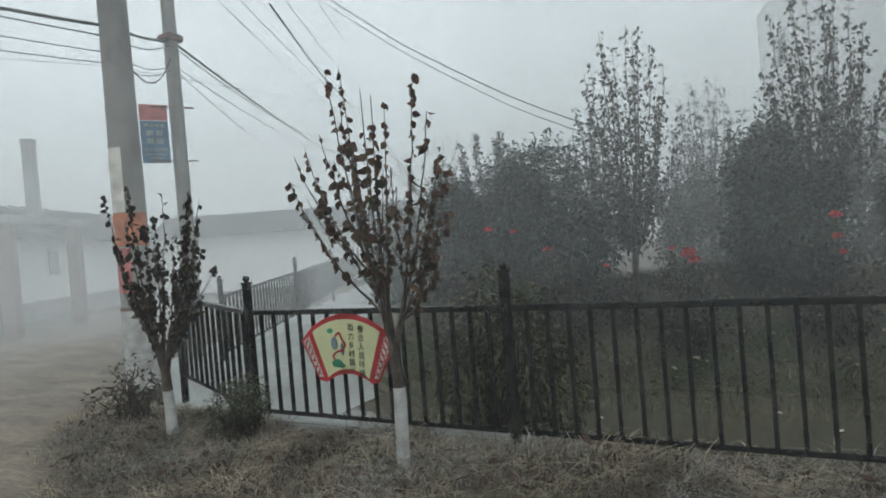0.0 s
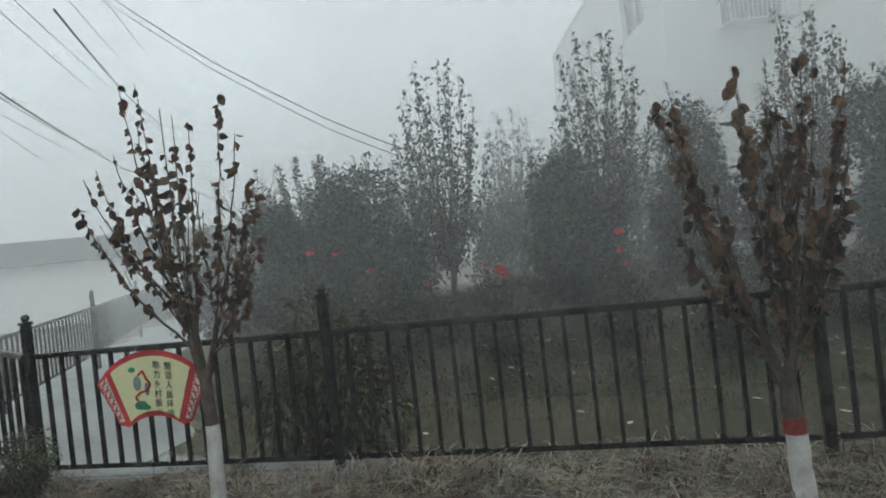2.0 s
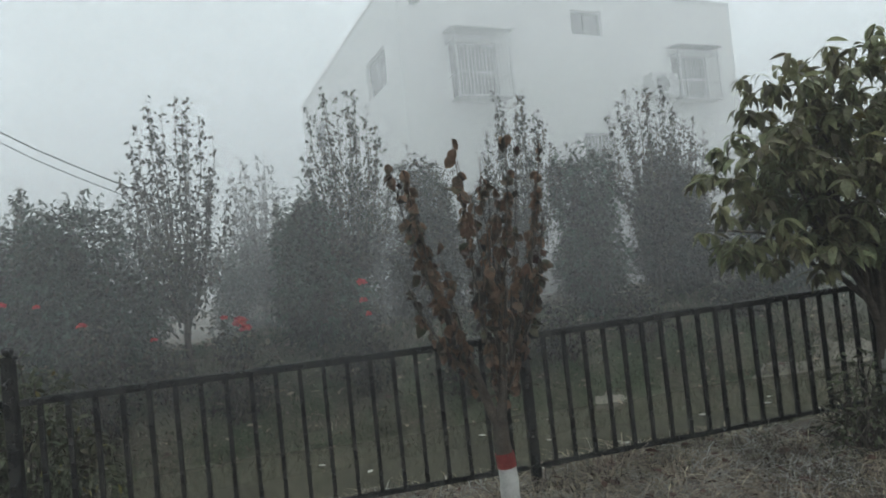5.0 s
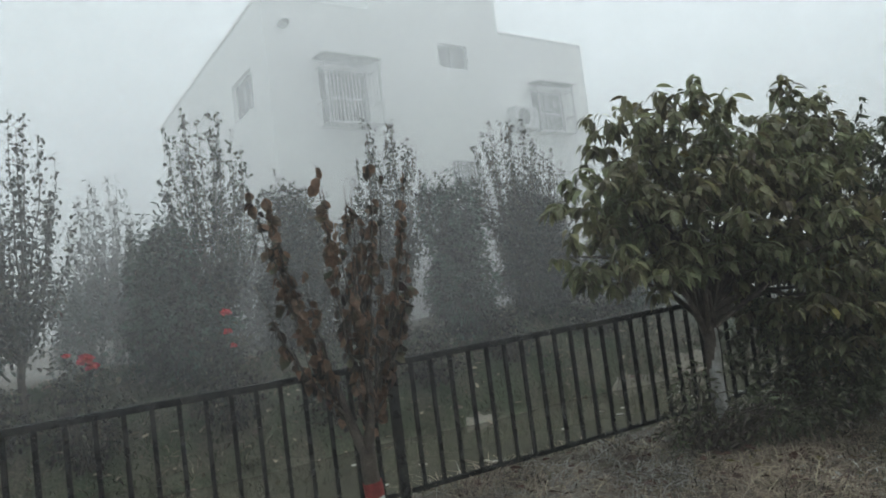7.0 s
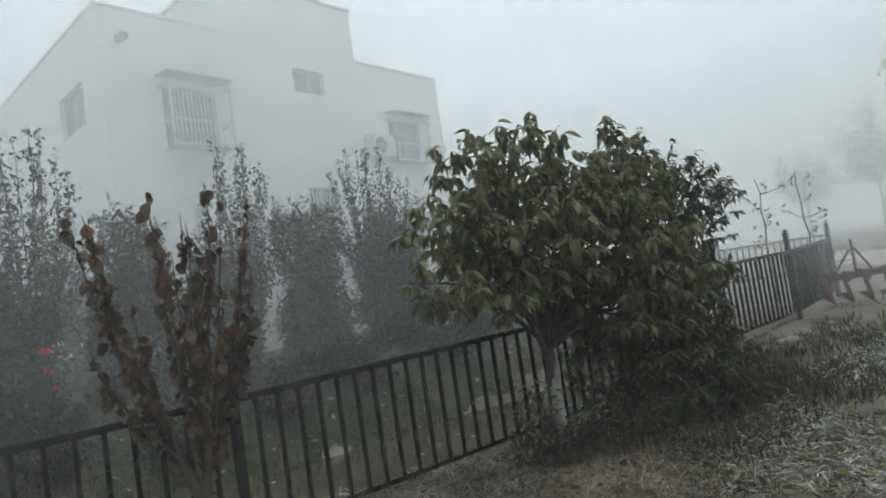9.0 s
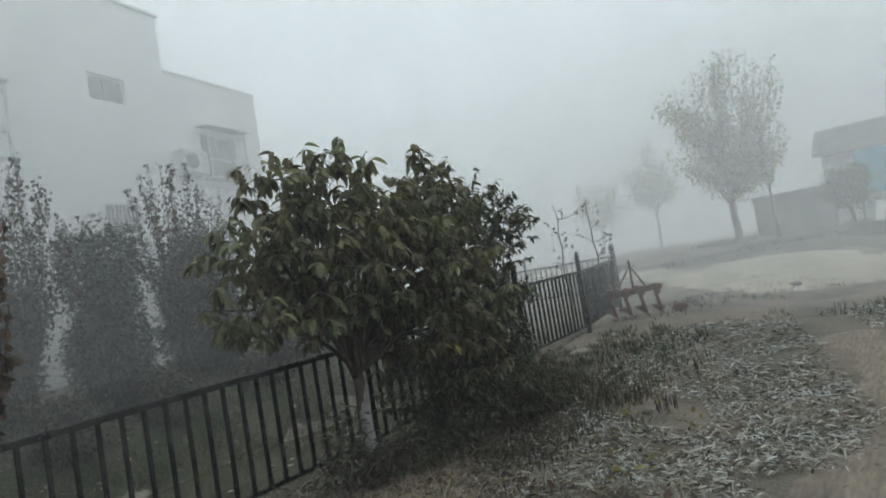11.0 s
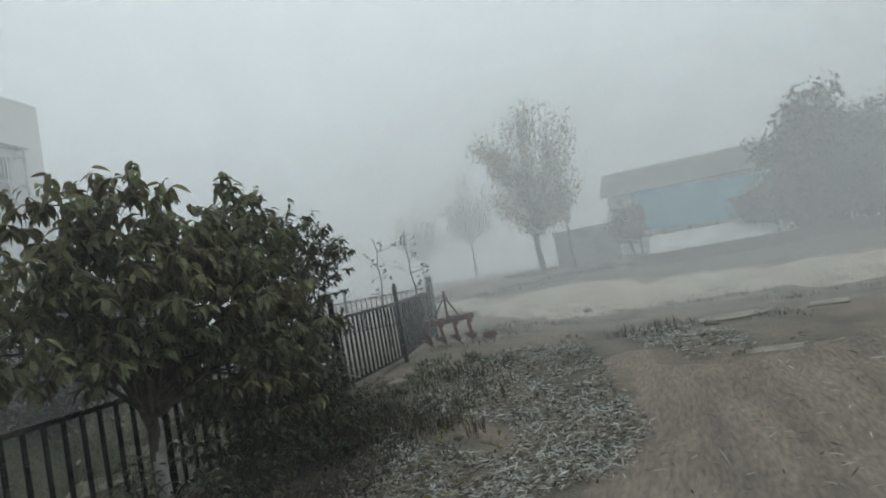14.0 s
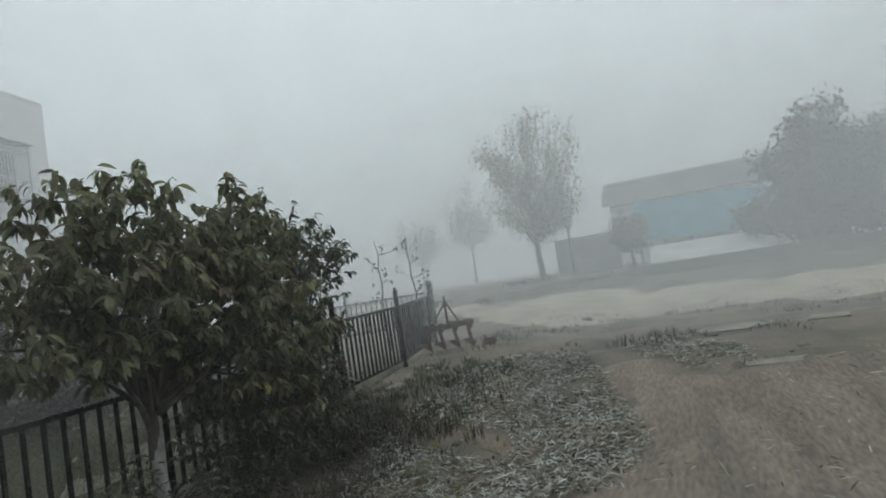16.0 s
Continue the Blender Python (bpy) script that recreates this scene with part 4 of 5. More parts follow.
young_tree((-4.1, 3.1, z0), "young tree with dark withered leaves beside a concrete pole", 0.5, 0.36,
           [(-0.32, -0.18, 1.87), (-0.12, -0.12, 1.92), (-0.06, 0.13, 1.87), (0.35, 0.04, 1.83), (0.6, -0.18, 1.77), (-0.42, -0.03, 1.45), (0.5, -0.01, 1.62), (0.62, -0.15, 1.08), (-0.42, 0.1, 1.19), (0.11, -0.17, 1.61), (0.54, -0.05, 1.4), (0.18, 0.01, 1.52), (0.03, -0.03, 1.68), (-0.4, 0.04, 1.67), (0.39, 0.1, 1.78)],
           0.12, 300, 0.048, [DARK, OLIVE, DARK], 0.036, more=900)
z0 = gz(0.93, 2.95)
young_tree((0.93, 2.95, z0), "young tree thick with curled brown leaves above a red-banded trunk", 0.56, 0.34,
           [(-0.44, -0.1, 1.86), (-0.38, -0.09, 1.87), (-0.34, 0.14, 1.82), (-0.14, -0.18, 1.94), (-0.07, 0.04, 1.88), (0.06, 0.1, 1.9), (0.02, -0.14, 1.81), (0.11, -0.2, 1.94), (0.19, -0.1, 1.91), (0.38, 0.07, 1.96), (0.35, 0.03, 1.81), (0.36, 0.05, 1.55), (-0.45, -0.03, 1.42), (0.37, 0.07, 1.59), (-0.03, -0.03, 1.69), (-0.3, 0.06, 1.53), (0.31, 0.21, 1.44), (-0.2, 0.08, 1.48), (-0.33, -0.05, 1.67), (0.05, -0.14, 1.7)],
           0.1, 300, 0.064, [BROWN, OLIVE, DARK], 0.043, red=True, more=620)


def leafy(name, template, pos, direction, sizes, material, parent, label="", spin=1.2):
    v, f = scatter_leaves(pos, direction, template, sizes, rng.uniform(-spin, spin, len(pos)))
    return link_mesh(name, v, f, material, parent, label, smooth=True)


def sapling(at, height, spread, count, label, fork=0.9, leaf=0.056, material=None):
    """A slim upright sapling: a vase of steep boughs, each a plume of small leaves with a bare thin tip."""
    t = thing("sapling", at, label, "tree", "saplings in the garden")
    v, f = tube_arrays(curve_points((0, 0, -0.1), (0, 0, fork), (0.02, 0, 0), 5, 0.01), np.linspace(0.045, 0.035, 5), 8)
    link_mesh("trunk", v, f, M_bark, t, smooth=True)
    tubes, pos = [], []
    for x, y, z in vase(20, 0.06, spread, height * 0.6, height, rng.uniform(0, 6)):
        b = bent((0, 0, fork * rng.uniform(0.5, 1.0)), (x, y, z), 0.72, 11)
        b[1:] += rng.normal(0, 0.014, (10, 3))
        tubes.append(tube_arrays(b, np.linspace(0.017, 0.003, 11), 5))
        n = int(5.5 * count / 20 * rng.uniform(0.75, 1.25))
        u = rng.uniform(0.12, 1.0, n) ** 1.15
        u = np.where(rng.uniform(0, 1, n) < 0.55, np.round(u * 13) / 13 + rng.normal(0, 0.012, n), u)
        u = np.clip(u, 0.05, 0.999) * 10
        i = u.astype(int)
        p = b[i] + (b[i + 1] - b[i]) * (u - i)[:, None]
        pos.append(p + rng.normal(0, 1, (n, 3)) * (0.026 + 0.055 * (1 - u / 10))[:, None])
    v, f = join_arrays(tubes)
    link_mesh("branches", v, f, M_bark, t, smooth=True)
    pos = np.concatenate(pos)
    dirs = rng.normal(0, 0.6, pos.shape) + np.array([0, 0, -0.35])
    leafy("crown", leaf_template(leaf, leaf * 0.62, 0.3, 0.3, (0.15, 1.0, 0.85, 0.08)), pos, dirs, rng.uniform(0.6, 1.2, len(pos)), material or M_leaf_sap, t)
    return t


def blob_points(n, lumps):
    """Points in and on lumps (x, y, z, rx, ry, rz), denser at their skins, uneven."""
    lumps = np.array(lumps, float)
    vol = lumps[:, 3] * lumps[:, 4] * lumps[:, 5]
    k = rng.choice(len(lumps), n, p=vol / vol.sum())
    d = rng.normal(0, 1, (n, 3))
    d /= np.linalg.norm(d, axis=1)[:, None]
    r = rng.uniform(0.25, 1.0, n) ** 0.45
    r *= 1 + 0.16 * np.sin(d[:, 0] * 7 + k) * np.sin(d[:, 1] * 6 + 2 * k) + 0.1 * np.sin(d[:, 2] * 9 + k)
    r += rng.exponential(0.05, n)
    return lumps[k, :3] + d * r[:, None] * lumps[k, 3:], d, k


def bush(name, at, lumps, count, leaf, label, material, category="shrub", group="", width=0.5, down=-0.3, twigs=30, extra=None, out=0.6, shoots=0):
    """A leafy shrub: twigs from the base into lumps of many small leaves."""
    t = thing(name, at, label, category, group)
    p, d, k = blob_points(count, lumps)
    p[:, 2] = np.maximum(p[:, 2], 0.03)
    dirs = d * out + rng.normal(0, 0.5, d.shape) + np.array([0, 0, down])
    leafy("foliage", leaf_template(leaf, leaf * width), p, dirs, rng.uniform(0.65, 1.3, count), material, t)
    if shoots:
        q, dq, _ = blob_points(shoots * 3, lumps)
        q = q[np.argsort(-(q[:, 2] + rng.normal(0, 0.25, len(q))))][:shoots]
        sp, sd = [], []
        for e in q:
            axis = np.array([rng.normal(0, 0.22), rng.normal(0, 0.22), 1.0]) * rng.uniform(0.22, 0.5)
            u = rng.uniform(0, 1, 22)
            sp.append(e + axis * u[:, None] + rng.normal(0, 0.02, (22, 3)))
            sd.append(rng.normal(0, 0.8, (22, 3)) + np.array([0, 0, 0.25]))
        sp, sd = np.concatenate(sp), np.concatenate(sd)
        leafy("shoots", leaf_template(leaf * 1.1, leaf * 0.36, 0.4, 0.3), sp, sd, rng.uniform(0.6, 1.2, len(sp)), material, t, "upright leafy shoots")
    tubes = []
    q, _, _ = blob_points(twigs, lumps)
    for e in q:
        b = curve_points((rng.normal(0, 0.06), rng.normal(0, 0.06), -0.05), e, (0, 0, 0.08), 6, 0.02)
        tubes.append(tube_arrays(b, np.linspace(0.014, 0.003, 6), 5))
    v, f = join_arrays(tubes)
    link_mesh("stem_cluster", v, f, M_bark, t, smooth=True)
    if extra:
        m2, n2, size2 = extra
        p, d, k = blob_points(n2, lumps)
        p[:, 2] = np.maximum(p[:, 2], 0.03)
        leafy("turning_leaves", leaf_template(leaf * size2, leaf * size2 * width), p * 1.02, d * out + rng.normal(0, 0.4, d.shape) + np.array([0, 0, down]), rng.uniform(0.7, 1.2, n2), m2, t, "yellowing leaves")
    return t


def crowd(w, d, h, n=7):
    """Lumps that make one broad, uneven shrub of that width, depth and height, standing on the ground."""
    out = []
    for k in range(n):
        a = rng.uniform(-0.5, 0.5)
        z = rng.uniform(0.25, 0.82) * h
        s = 1.0 - 0.35 * (z / h)
        out.append((a * w * 0.5, rng.uniform(-0.4, 0.4) * d * 0.6, z, 0.26 * w * s, 0.3 * d * s, 0.2 * h))
    out.append((0, 0, h * 0.3, w * 0.42, d * 0.42, h * 0.34))
    out.append((rng.uniform(-0.1, 0.1) * w, 0, h * 0.78, w * 0.26, d * 0.3, h * 0.22))
    return out


# garden behind the ditch
for x, y, w, top, n in ((-5.0, 10.3, 1.9, 1.9, 1300), (0.3, 10.6, 1.7, 1.7, 1200), (1.6, 10.4, 1.4, 1.9, 1200), (3.3, 10.5, 1.6, 1.95, 1300), (4.9, 10.4, 1.6, 2.0, 1300), (6.6, 10.6, 1.8, 1.9, 1300), (8.4, 10.5, 1.8, 1.8, 1200)):
    z = gz(x, y)
    bush("garden_shrub", (x, y, z), crowd(w, 0.8, top - z), n * 2, 0.085, "hazy grey-green shrub at the back of the garden", M_leaf_sap, group="tall garden shrubs", width=0.45, down=-0.1, shoots=24)
for x, y, top, spread, n in ((-3.9, 9.0, 3.25, 0.5, 500), (-1.56, 8.2, 4.05, 0.52, 900), (-0.75, 10.0, 3.6, 0.4, 500), (0.62, 8.6, 4.25, 0.5, 900), (3.12, 8.5, 4.0, 0.45, 800), (5.15, 8.5, 3.95, 0.55, 900),
                             (1.1, 10.2, 3.3, 0.4, 400), (6.3, 9.3, 3.7, 0.45, 600), (-2.6, 10.2, 3.2, 0.4, 400), (7.6, 8.6, 3.5, 0.5, 700), (9.4, 9.2, 3.4, 0.5, 500)):
    z = gz(x, y)
    sapling((x, y, z), top - z, spread * 1.35, n, "slim upright sapling with small dull leaves in a foggy garden", fork=0.95)
for x, y, w, d, top, n, m in ((-4.4, 8.6, 1.5, 1.3, 2.5, 3000, M_leaf_dark), (-2.75, 8.5, 2.1, 1.5, 2.75, 5200, M_leaf_dark), (-3.6, 9.6, 1.6, 1.2, 2.7, 2200, M_leaf_dark), (0.15, 8.5, 1.5, 1.3, 2.62, 4200, M_leaf_dark),
                              (1.75, 8.9, 1.3, 1.2, 3.1, 3400, M_leaf_sap), (2.75, 8.6, 1.1, 1.1, 2.5, 2400, M_leaf_sap), (4.05, 8.4, 1.3, 1.2, 2.95, 3600, M_leaf_dark), (5.6, 8.6, 1.6, 1.2, 2.7, 3800, M_leaf_sap),
                              (7.1, 8.4, 1.6, 1.3, 2.5, 3400, M_leaf_dark), (8.7, 8.8, 1.6, 1.3, 2.3, 2600, M_leaf_dark), (-6.0, 9.6, 1.6, 1.3, 2.2, 2000, M_leaf_dark), (-1.0, 9.8, 1.3, 1.0, 2.1, 1200, M_leaf_dark)):
    z = gz(x, y)
    bush("garden_shrub", (x, y, z), crowd(w, d, top - z), int(n * 2.6), 0.072, "tall dense dark green garden shrub in fog", m, group="tall garden shrubs", width=0.42, down=-0.15, shoots=46)
for x, y, w, top, n in ((-0.95, 7.75, 0.9, 1.15, 900), (-2.4, 7.6, 1.0, 1.3, 1100), (0.6, 7.75, 1.0, 1.3, 1000), (-3.7, 7.7, 1.1, 1.3, 1000), (1.9, 7.7, 1.1, 1.05, 900), (3.2, 7.8, 1.0, 1.0, 800), (-1.7, 7.9, 0.9, 0.95, 700), (4.5, 7.9, 1.0, 1.0, 700), (6.2, 8.0, 1.2, 1.1, 700)):
    z = gz(x, y)
    bush("rose_bush", (x, y, z), crowd(w, 0.7, max(0.45, top - z), 5), n, 0.06, "low straggling rose bush at the ditch edge", M_leaf_sap, group="rose bushes", twigs=40, extra=(M_weed, 250, 1.0))


def rose(at, r):
    f = thing("rose_flower", at, "red rose flower on a garden bush", "flower", "red roses")
    n = 22
    d = rng.normal(0, 1, (n, 3))
    d[:, 2] = np.abs(d[:, 2]) * 0.8
    d /= np.linalg.norm(d, axis=1)[:, None]
    leafy("petals", leaf_template(r * 0.95, r * 1.1, 0.3, 0.5), d * r * 0.25, d, rng.uniform(0.8, 1.15, n), M_flower, f)
    v, q = tube_arrays(np.array([(0, 0, -0.25), (0.01, 0, -0.1), (0, 0, 0.0)]), np.array([0.006, 0.005, 0.004]), 5)
    link_mesh("stalk", v, q, M_leaf_dark, f, smooth=True)
    return f


for x, y, z, r in ((-0.83, 7.49, 1.13, 0.075), (-0.78, 7.47, 1.05, 0.07), (0.61, 7.5, 1.43, 0.065), (0.62, 7.52, 1.22, 0.05), (0.66, 7.55, 1.05, 0.04), (-2.4, 7.2, 1.3, 0.045), (-3.25, 7.4, 1.6, 0.05), (-2.9, 7.4, 1.55, 0.035), (-1.75, 7.4, 1.05, 0.035), (-1.0, 7.5, 1.2, 0.04)):
    rose((x, y, z), r)

# shrubs at the fence
bush("olive_shrub", (-1.72, 4.02, 0.05), [(-0.3, 0, 0.45, 0.26, 0.25, 0.4), (0.1, 0, 0.55, 0.32, 0.28, 0.5), (0.38, 0, 0.4, 0.2, 0.22, 0.4), (-0.08, 0, 1.0, 0.16, 0.16, 0.3), (0.2, 0, 0.9, 0.14, 0.15, 0.25)], 3200, 0.06,
     "drooping olive-green shrub behind the iron fence", M_shrub, width=0.34, down=-0.5, twigs=40, extra=(M_leaf_yellow, 90, 0.9))
z = gz(-3.45, 3.15)
bush("evergreen_shrub", (-3.55, 3.2, z), [(0, 0, 0.2, 0.2, 0.2, 0.22), (0.08, 0.08, 0.27, 0.15, 0.16, 0.18)], 2600, 0.03, "small dark evergreen shrub in dry grass", M_shrub, width=0.3)
z = gz(-4.75, 3.2)
bush("weed_clump", (-4.75, 3.25, z), [(0, 0, 0.25, 0.2, 0.25, 0.28), (-0.1, -0.2, 0.15, 0.2, 0.2, 0.16)], 300, 0.045, "straggly dark weeds at the foot of the pole", M_weed, twigs=30)
z = gz(3.3, 3.1)
bush("weed_clump", (3.15, 3.05, z), [(0.05, 0, 0.16, 0.4, 0.2, 0.16), (0.1, 0.1, 0.36, 0.2, 0.15, 0.22), (0.5, -0.1, 0.18, 0.3, 0.2, 0.18), (0.75, -0.2, 0.2, 0.3, 0.2, 0.18)], 1300, 0.05, "dark trailing weeds at the foot of the peach tree", M_shrub, twigs=50, width=0.35)

# peach tree over the fence
pz = gz(3.42, 3.1)


def local_lumps(lumps, at):
    return [(x - at[0], y - at[1], z - at[2], rx, ry, rz) for x, y, z, rx, ry, rz in lumps]


def rosettes(n, lumps, per, reach):
    """Shoot tips over the lumps, each with leaves springing out round it: leaf roots and directions."""
    c, d, _ = blob_points(n, lumps)
    p = np.repeat(c, per, 0) + np.repeat(d + np.array([0, 0, 0.4]), per, 0) * (rng.uniform(-1, 1, n * per) * reach)[:, None]
    a = rng.uniform(0, 2 * np.pi, n * per)
    out = np.stack([np.cos(a), np.sin(a), rng.normal(-0.35, 0.4, n * per)], 1)
    return p, out + np.repeat(d, per, 0) * np.array([0.35, 0.35, 0.0])


def peach_tree():
    at = (3.42, 3.1, pz)
    t = thing("peach_tree", at, "broad bushy peach tree with long drooping olive-green leaves", "tree")
    v, f = tube_arrays(curve_points((0, 0, -0.1), (-0.03, 0, 1.05), (-0.02, 0, 0), 8, 0.006), np.linspace(0.05, 0.04, 8), 12)
    link_mesh("trunk", v, f, M_bark, t, smooth=True)
    v, f = tube_arrays(curve_points((0, 0, -0.05), (-0.02, 0, 0.8), (-0.015, 0, 0), 7, 0.003), np.linspace(0.054, 0.047, 7), 12)
    link_mesh("limewash", v, f, M_old_limewash, t, "flaking greyed limewash", smooth=True)
    lumps = local_lumps([(4.25, 2.95, 2.33, 0.24, 0.28, 0.26), (4.42, 2.95, 2.28, 0.2, 0.25, 0.22), (3.22, 2.95, 2.3, 0.36, 0.33, 0.25), (2.8, 2.95, 2.26, 0.25, 0.28, 0.2), (3.75, 2.95, 2.1, 0.42, 0.4, 0.27),
                         (2.66, 2.95, 1.88, 0.28, 0.34, 0.24), (2.42, 2.95, 1.92, 0.22, 0.25, 0.1), (2.42, 2.95, 1.58, 0.28, 0.33, 0.16), (2.66, 2.95, 1.4, 0.3, 0.34, 0.16), (3.15, 2.95, 1.78, 0.55, 0.48, 0.42), (3.9, 2.95, 1.72, 0.55, 0.52, 0.44),
                         (4.4, 2.95, 2.02, 0.38, 0.4, 0.34), (3.2, 2.95, 1.48, 0.42, 0.4, 0.15), (4.0, 2.9, 1.25, 0.46, 0.42, 0.32), (4.5, 2.9, 1.35, 0.42, 0.42, 0.45), (4.45, 3.0, 0.85, 0.45, 0.36, 0.35)], at)
    tubes = []
    q, _, kk = blob_points(46, lumps)
    for e in q:
        s = (-0.03 + rng.normal(0, 0.02), rng.normal(0, 0.02), rng.uniform(0.7, 1.05))
        tubes.append(tube_arrays(curve_points(s, e, (0, 0, 0.1), 7, 0.02), np.linspace(0.022, 0.004, 7), 5))
    v, f = join_arrays(tubes)
    link_mesh("branches", v, f, M_bark, t, smooth=True)
    for name, n, size, material, label in (("crown", 980, 1.0, M_leaf_peach, ""), ("turning_leaves", 16, 0.95, M_leaf_yellow, "yellowing leaves")):
        p, d = rosettes(n, lumps, 13, 0.05)
        leafy(name, leaf_template(0.092 * size, 0.039 * size, 0.6, 0.35, (0.12, 0.85, 1.0, 0.72, 0.05)), p, d, rng.uniform(0.6, 1.2, len(p)), material, t, label, spin=0.5)
    return t


def privet_tree():
    at = (4.92, 3.1, gz(4.92, 3.1))
    t = thing("privet_tree", at, "dark dense shrub tree growing against the iron fence", "tree")
    lumps = local_lumps([(4.95, 2.95, 2.1, 0.4, 0.38, 0.32), (5.3, 2.95, 1.98, 0.32, 0.36, 0.28), (5.48, 2.95, 2.02, 0.22, 0.25, 0.15), (5.1, 2.95, 1.65, 0.32, 0.36, 0.26), (5.2, 2.95, 1.38, 0.3, 0.3, 0.14),
                         (4.85, 2.95, 1.2, 0.42, 0.42, 0.4), (4.8, 2.95, 0.65, 0.5, 0.42, 0.38), (4.45, 2.95, 0.5, 0.4, 0.4, 0.32), (5.25, 2.95, 0.65, 0.3, 0.35, 0.25), (3.78, 3.2, 1.05, 0.26, 0.22, 0.28), (4.0, 3.15, 0.7, 0.36, 0.26, 0.36), (4.3, 3.0, 0.45, 0.38, 0.32, 0.28), (5.15, 2.8, 0.4, 0.4, 0.3, 0.22)], at)
    v, f = tube_arrays(curve_points((0, 0, -0.1), (0.03, 0, 1.3), (0.02, 0, 0), 8, 0.01), np.linspace(0.04, 0.025, 8), 10)
    link_mesh("trunk", v, f, M_bark, t, smooth=True)
    tubes = []
    q, _, _ = blob_points(60, lumps)
    for e in q:
        tubes.append(tube_arrays(curve_points((0, 0, rng.uniform(0.1, 1.0)), e, (0, 0, 0.06), 6, 0.02), np.linspace(0.014, 0.003, 6), 5))
    v, f = join_arrays(tubes)
    link_mesh("branches", v, f, M_bark, t, smooth=True)
    p, d = rosettes(900, lumps, 11, 0.06)
    leafy("crown", leaf_template(0.066, 0.024, 0.45, 0.4), p, d, rng.uniform(0.6, 1.2, len(p)), M_shrub, t, spin=0.8)
    return t


peach_tree()
privet_tree()

# ---- far right: trees, hoarding, bank ----
def far_tree(at, height, spread, count, label, trunk=0.16, leaf=0.22, material=None, low=0.35, lean=0.0, boughs=40, loose=0.09, drop=-0.4):
    """A round-crowned tree: forking boughs that fill an uneven egg-shaped crown with loose sprays of leaves."""
    t = thing("far_tree", at, label, "tree", "far trees in fog")
    v, f = tube_arrays(curve_points((0, 0, -0.2), (lean, 0, height * 0.55), (0.08, 0, 0), 8, 0.03), np.linspace(trunk, trunk * 0.45, 8), 8)
    link_mesh("trunk", v, f, M_bark, t, smooth=True)
    tubes, pos = [], []
    mid, half = height * (1 + low) / 2, height * (1 - low) / 2
    for k in range(boughs):
        d = rng.normal(0, 1, 3)
        d /= np.linalg.norm(d)
        r = rng.uniform(0.35, 1.0) ** 0.6 * rng.uniform(0.85, 1.1)
        e = np.array([lean + d[0] * r * spread, d[1] * r * spread, mid + d[2] * r * half])
        s = np.array([lean * 0.6, 0, height * rng.uniform(low * 0.8, max(low, min(0.52, e[2] / height * 0.75)))])
        b = bent(s, e, 0.6, 8)
        b[1:] += rng.normal(0, 0.06, (7, 3))
        tubes.append(tube_arrays(b, np.linspace(trunk * 0.32, 0.01, 8), 5))
        m = count // boughs
        w = rng.uniform(0.35, 1.0, m) * 6.999
        i = w.astype(int)
        pos.append(b[i] + (b[i + 1] - b[i]) * (w - i)[:, None] + rng.normal(0, spread * loose, (m, 3)))
    v, f = join_arrays(tubes)
    link_mesh("branches", v, f, M_bark, t, smooth=True)
    pos = np.concatenate(pos)
    d = rng.normal(0, 0.6, pos.shape) + np.array([0, 0, drop])
    leafy("crown", leaf_template(leaf, leaf * 0.5), pos, d, rng.uniform(0.6, 1.3, len(pos)), material or M_far_leaf, t)
    return t


far_tree((25.2, 5.0, gz(25.2, 5.0)), 8.0, 2.4, 7000, "thin-leaved roadside tree fading into fog", 0.15, 0.13, low=0.22, boughs=70)
far_tree((25.4, 3.7, gz(25.4, 3.7)), 6.9, 1.25, 800, "slim second roadside tree fading into fog", 0.07, 0.12, low=0.3, boughs=26)
far_tree((50.5, 16.0, gz(30, 9.5)), 9.5, 3.2, 2400, "round tree barely visible in fog", 0.15, 0.25)
far_tree((54.5, 22.5, gz(31, 12)), 8.0, 3.0, 2400, "round tree barely visible in fog", 0.15, 0.25)
far_tree((23.0, -5.0, gz(23.0, -5.0)), 5.0, 1.9, 17000, "big dark leafy tree beside the hoarding in fog", 0.2, 0.2, M_leaf_withered, low=0.06, boughs=60, loose=0.14)
far_tree((22.6, -7.2, gz(22.6, -7.2)), 4.2, 1.9, 15000, "big dark leafy tree beside the hoarding in fog", 0.2, 0.2, M_leaf_withered, low=0.06, boughs=60, loose=0.14)
far_tree((25.0, -3.3, gz(25.0, -3.3)), 2.3, 1.05, 5000, "small rounded brownish tree before the hoarding", 0.09, 0.13, M_shrub, low=0.28, loose=0.16)
far_tree((22.4, 1.2, gz(22.4, 1.2)), 2.25, 0.78, 3000, "small round tree before the far hoarding", 0.07, 0.11, M_shrub, low=0.42, loose=0.16)
far_tree((-10.5, 19.5, gz(-10.5, 19.5)), 6.2, 2.2, 60, "bare tree faint in fog", 0.12, 0.12)


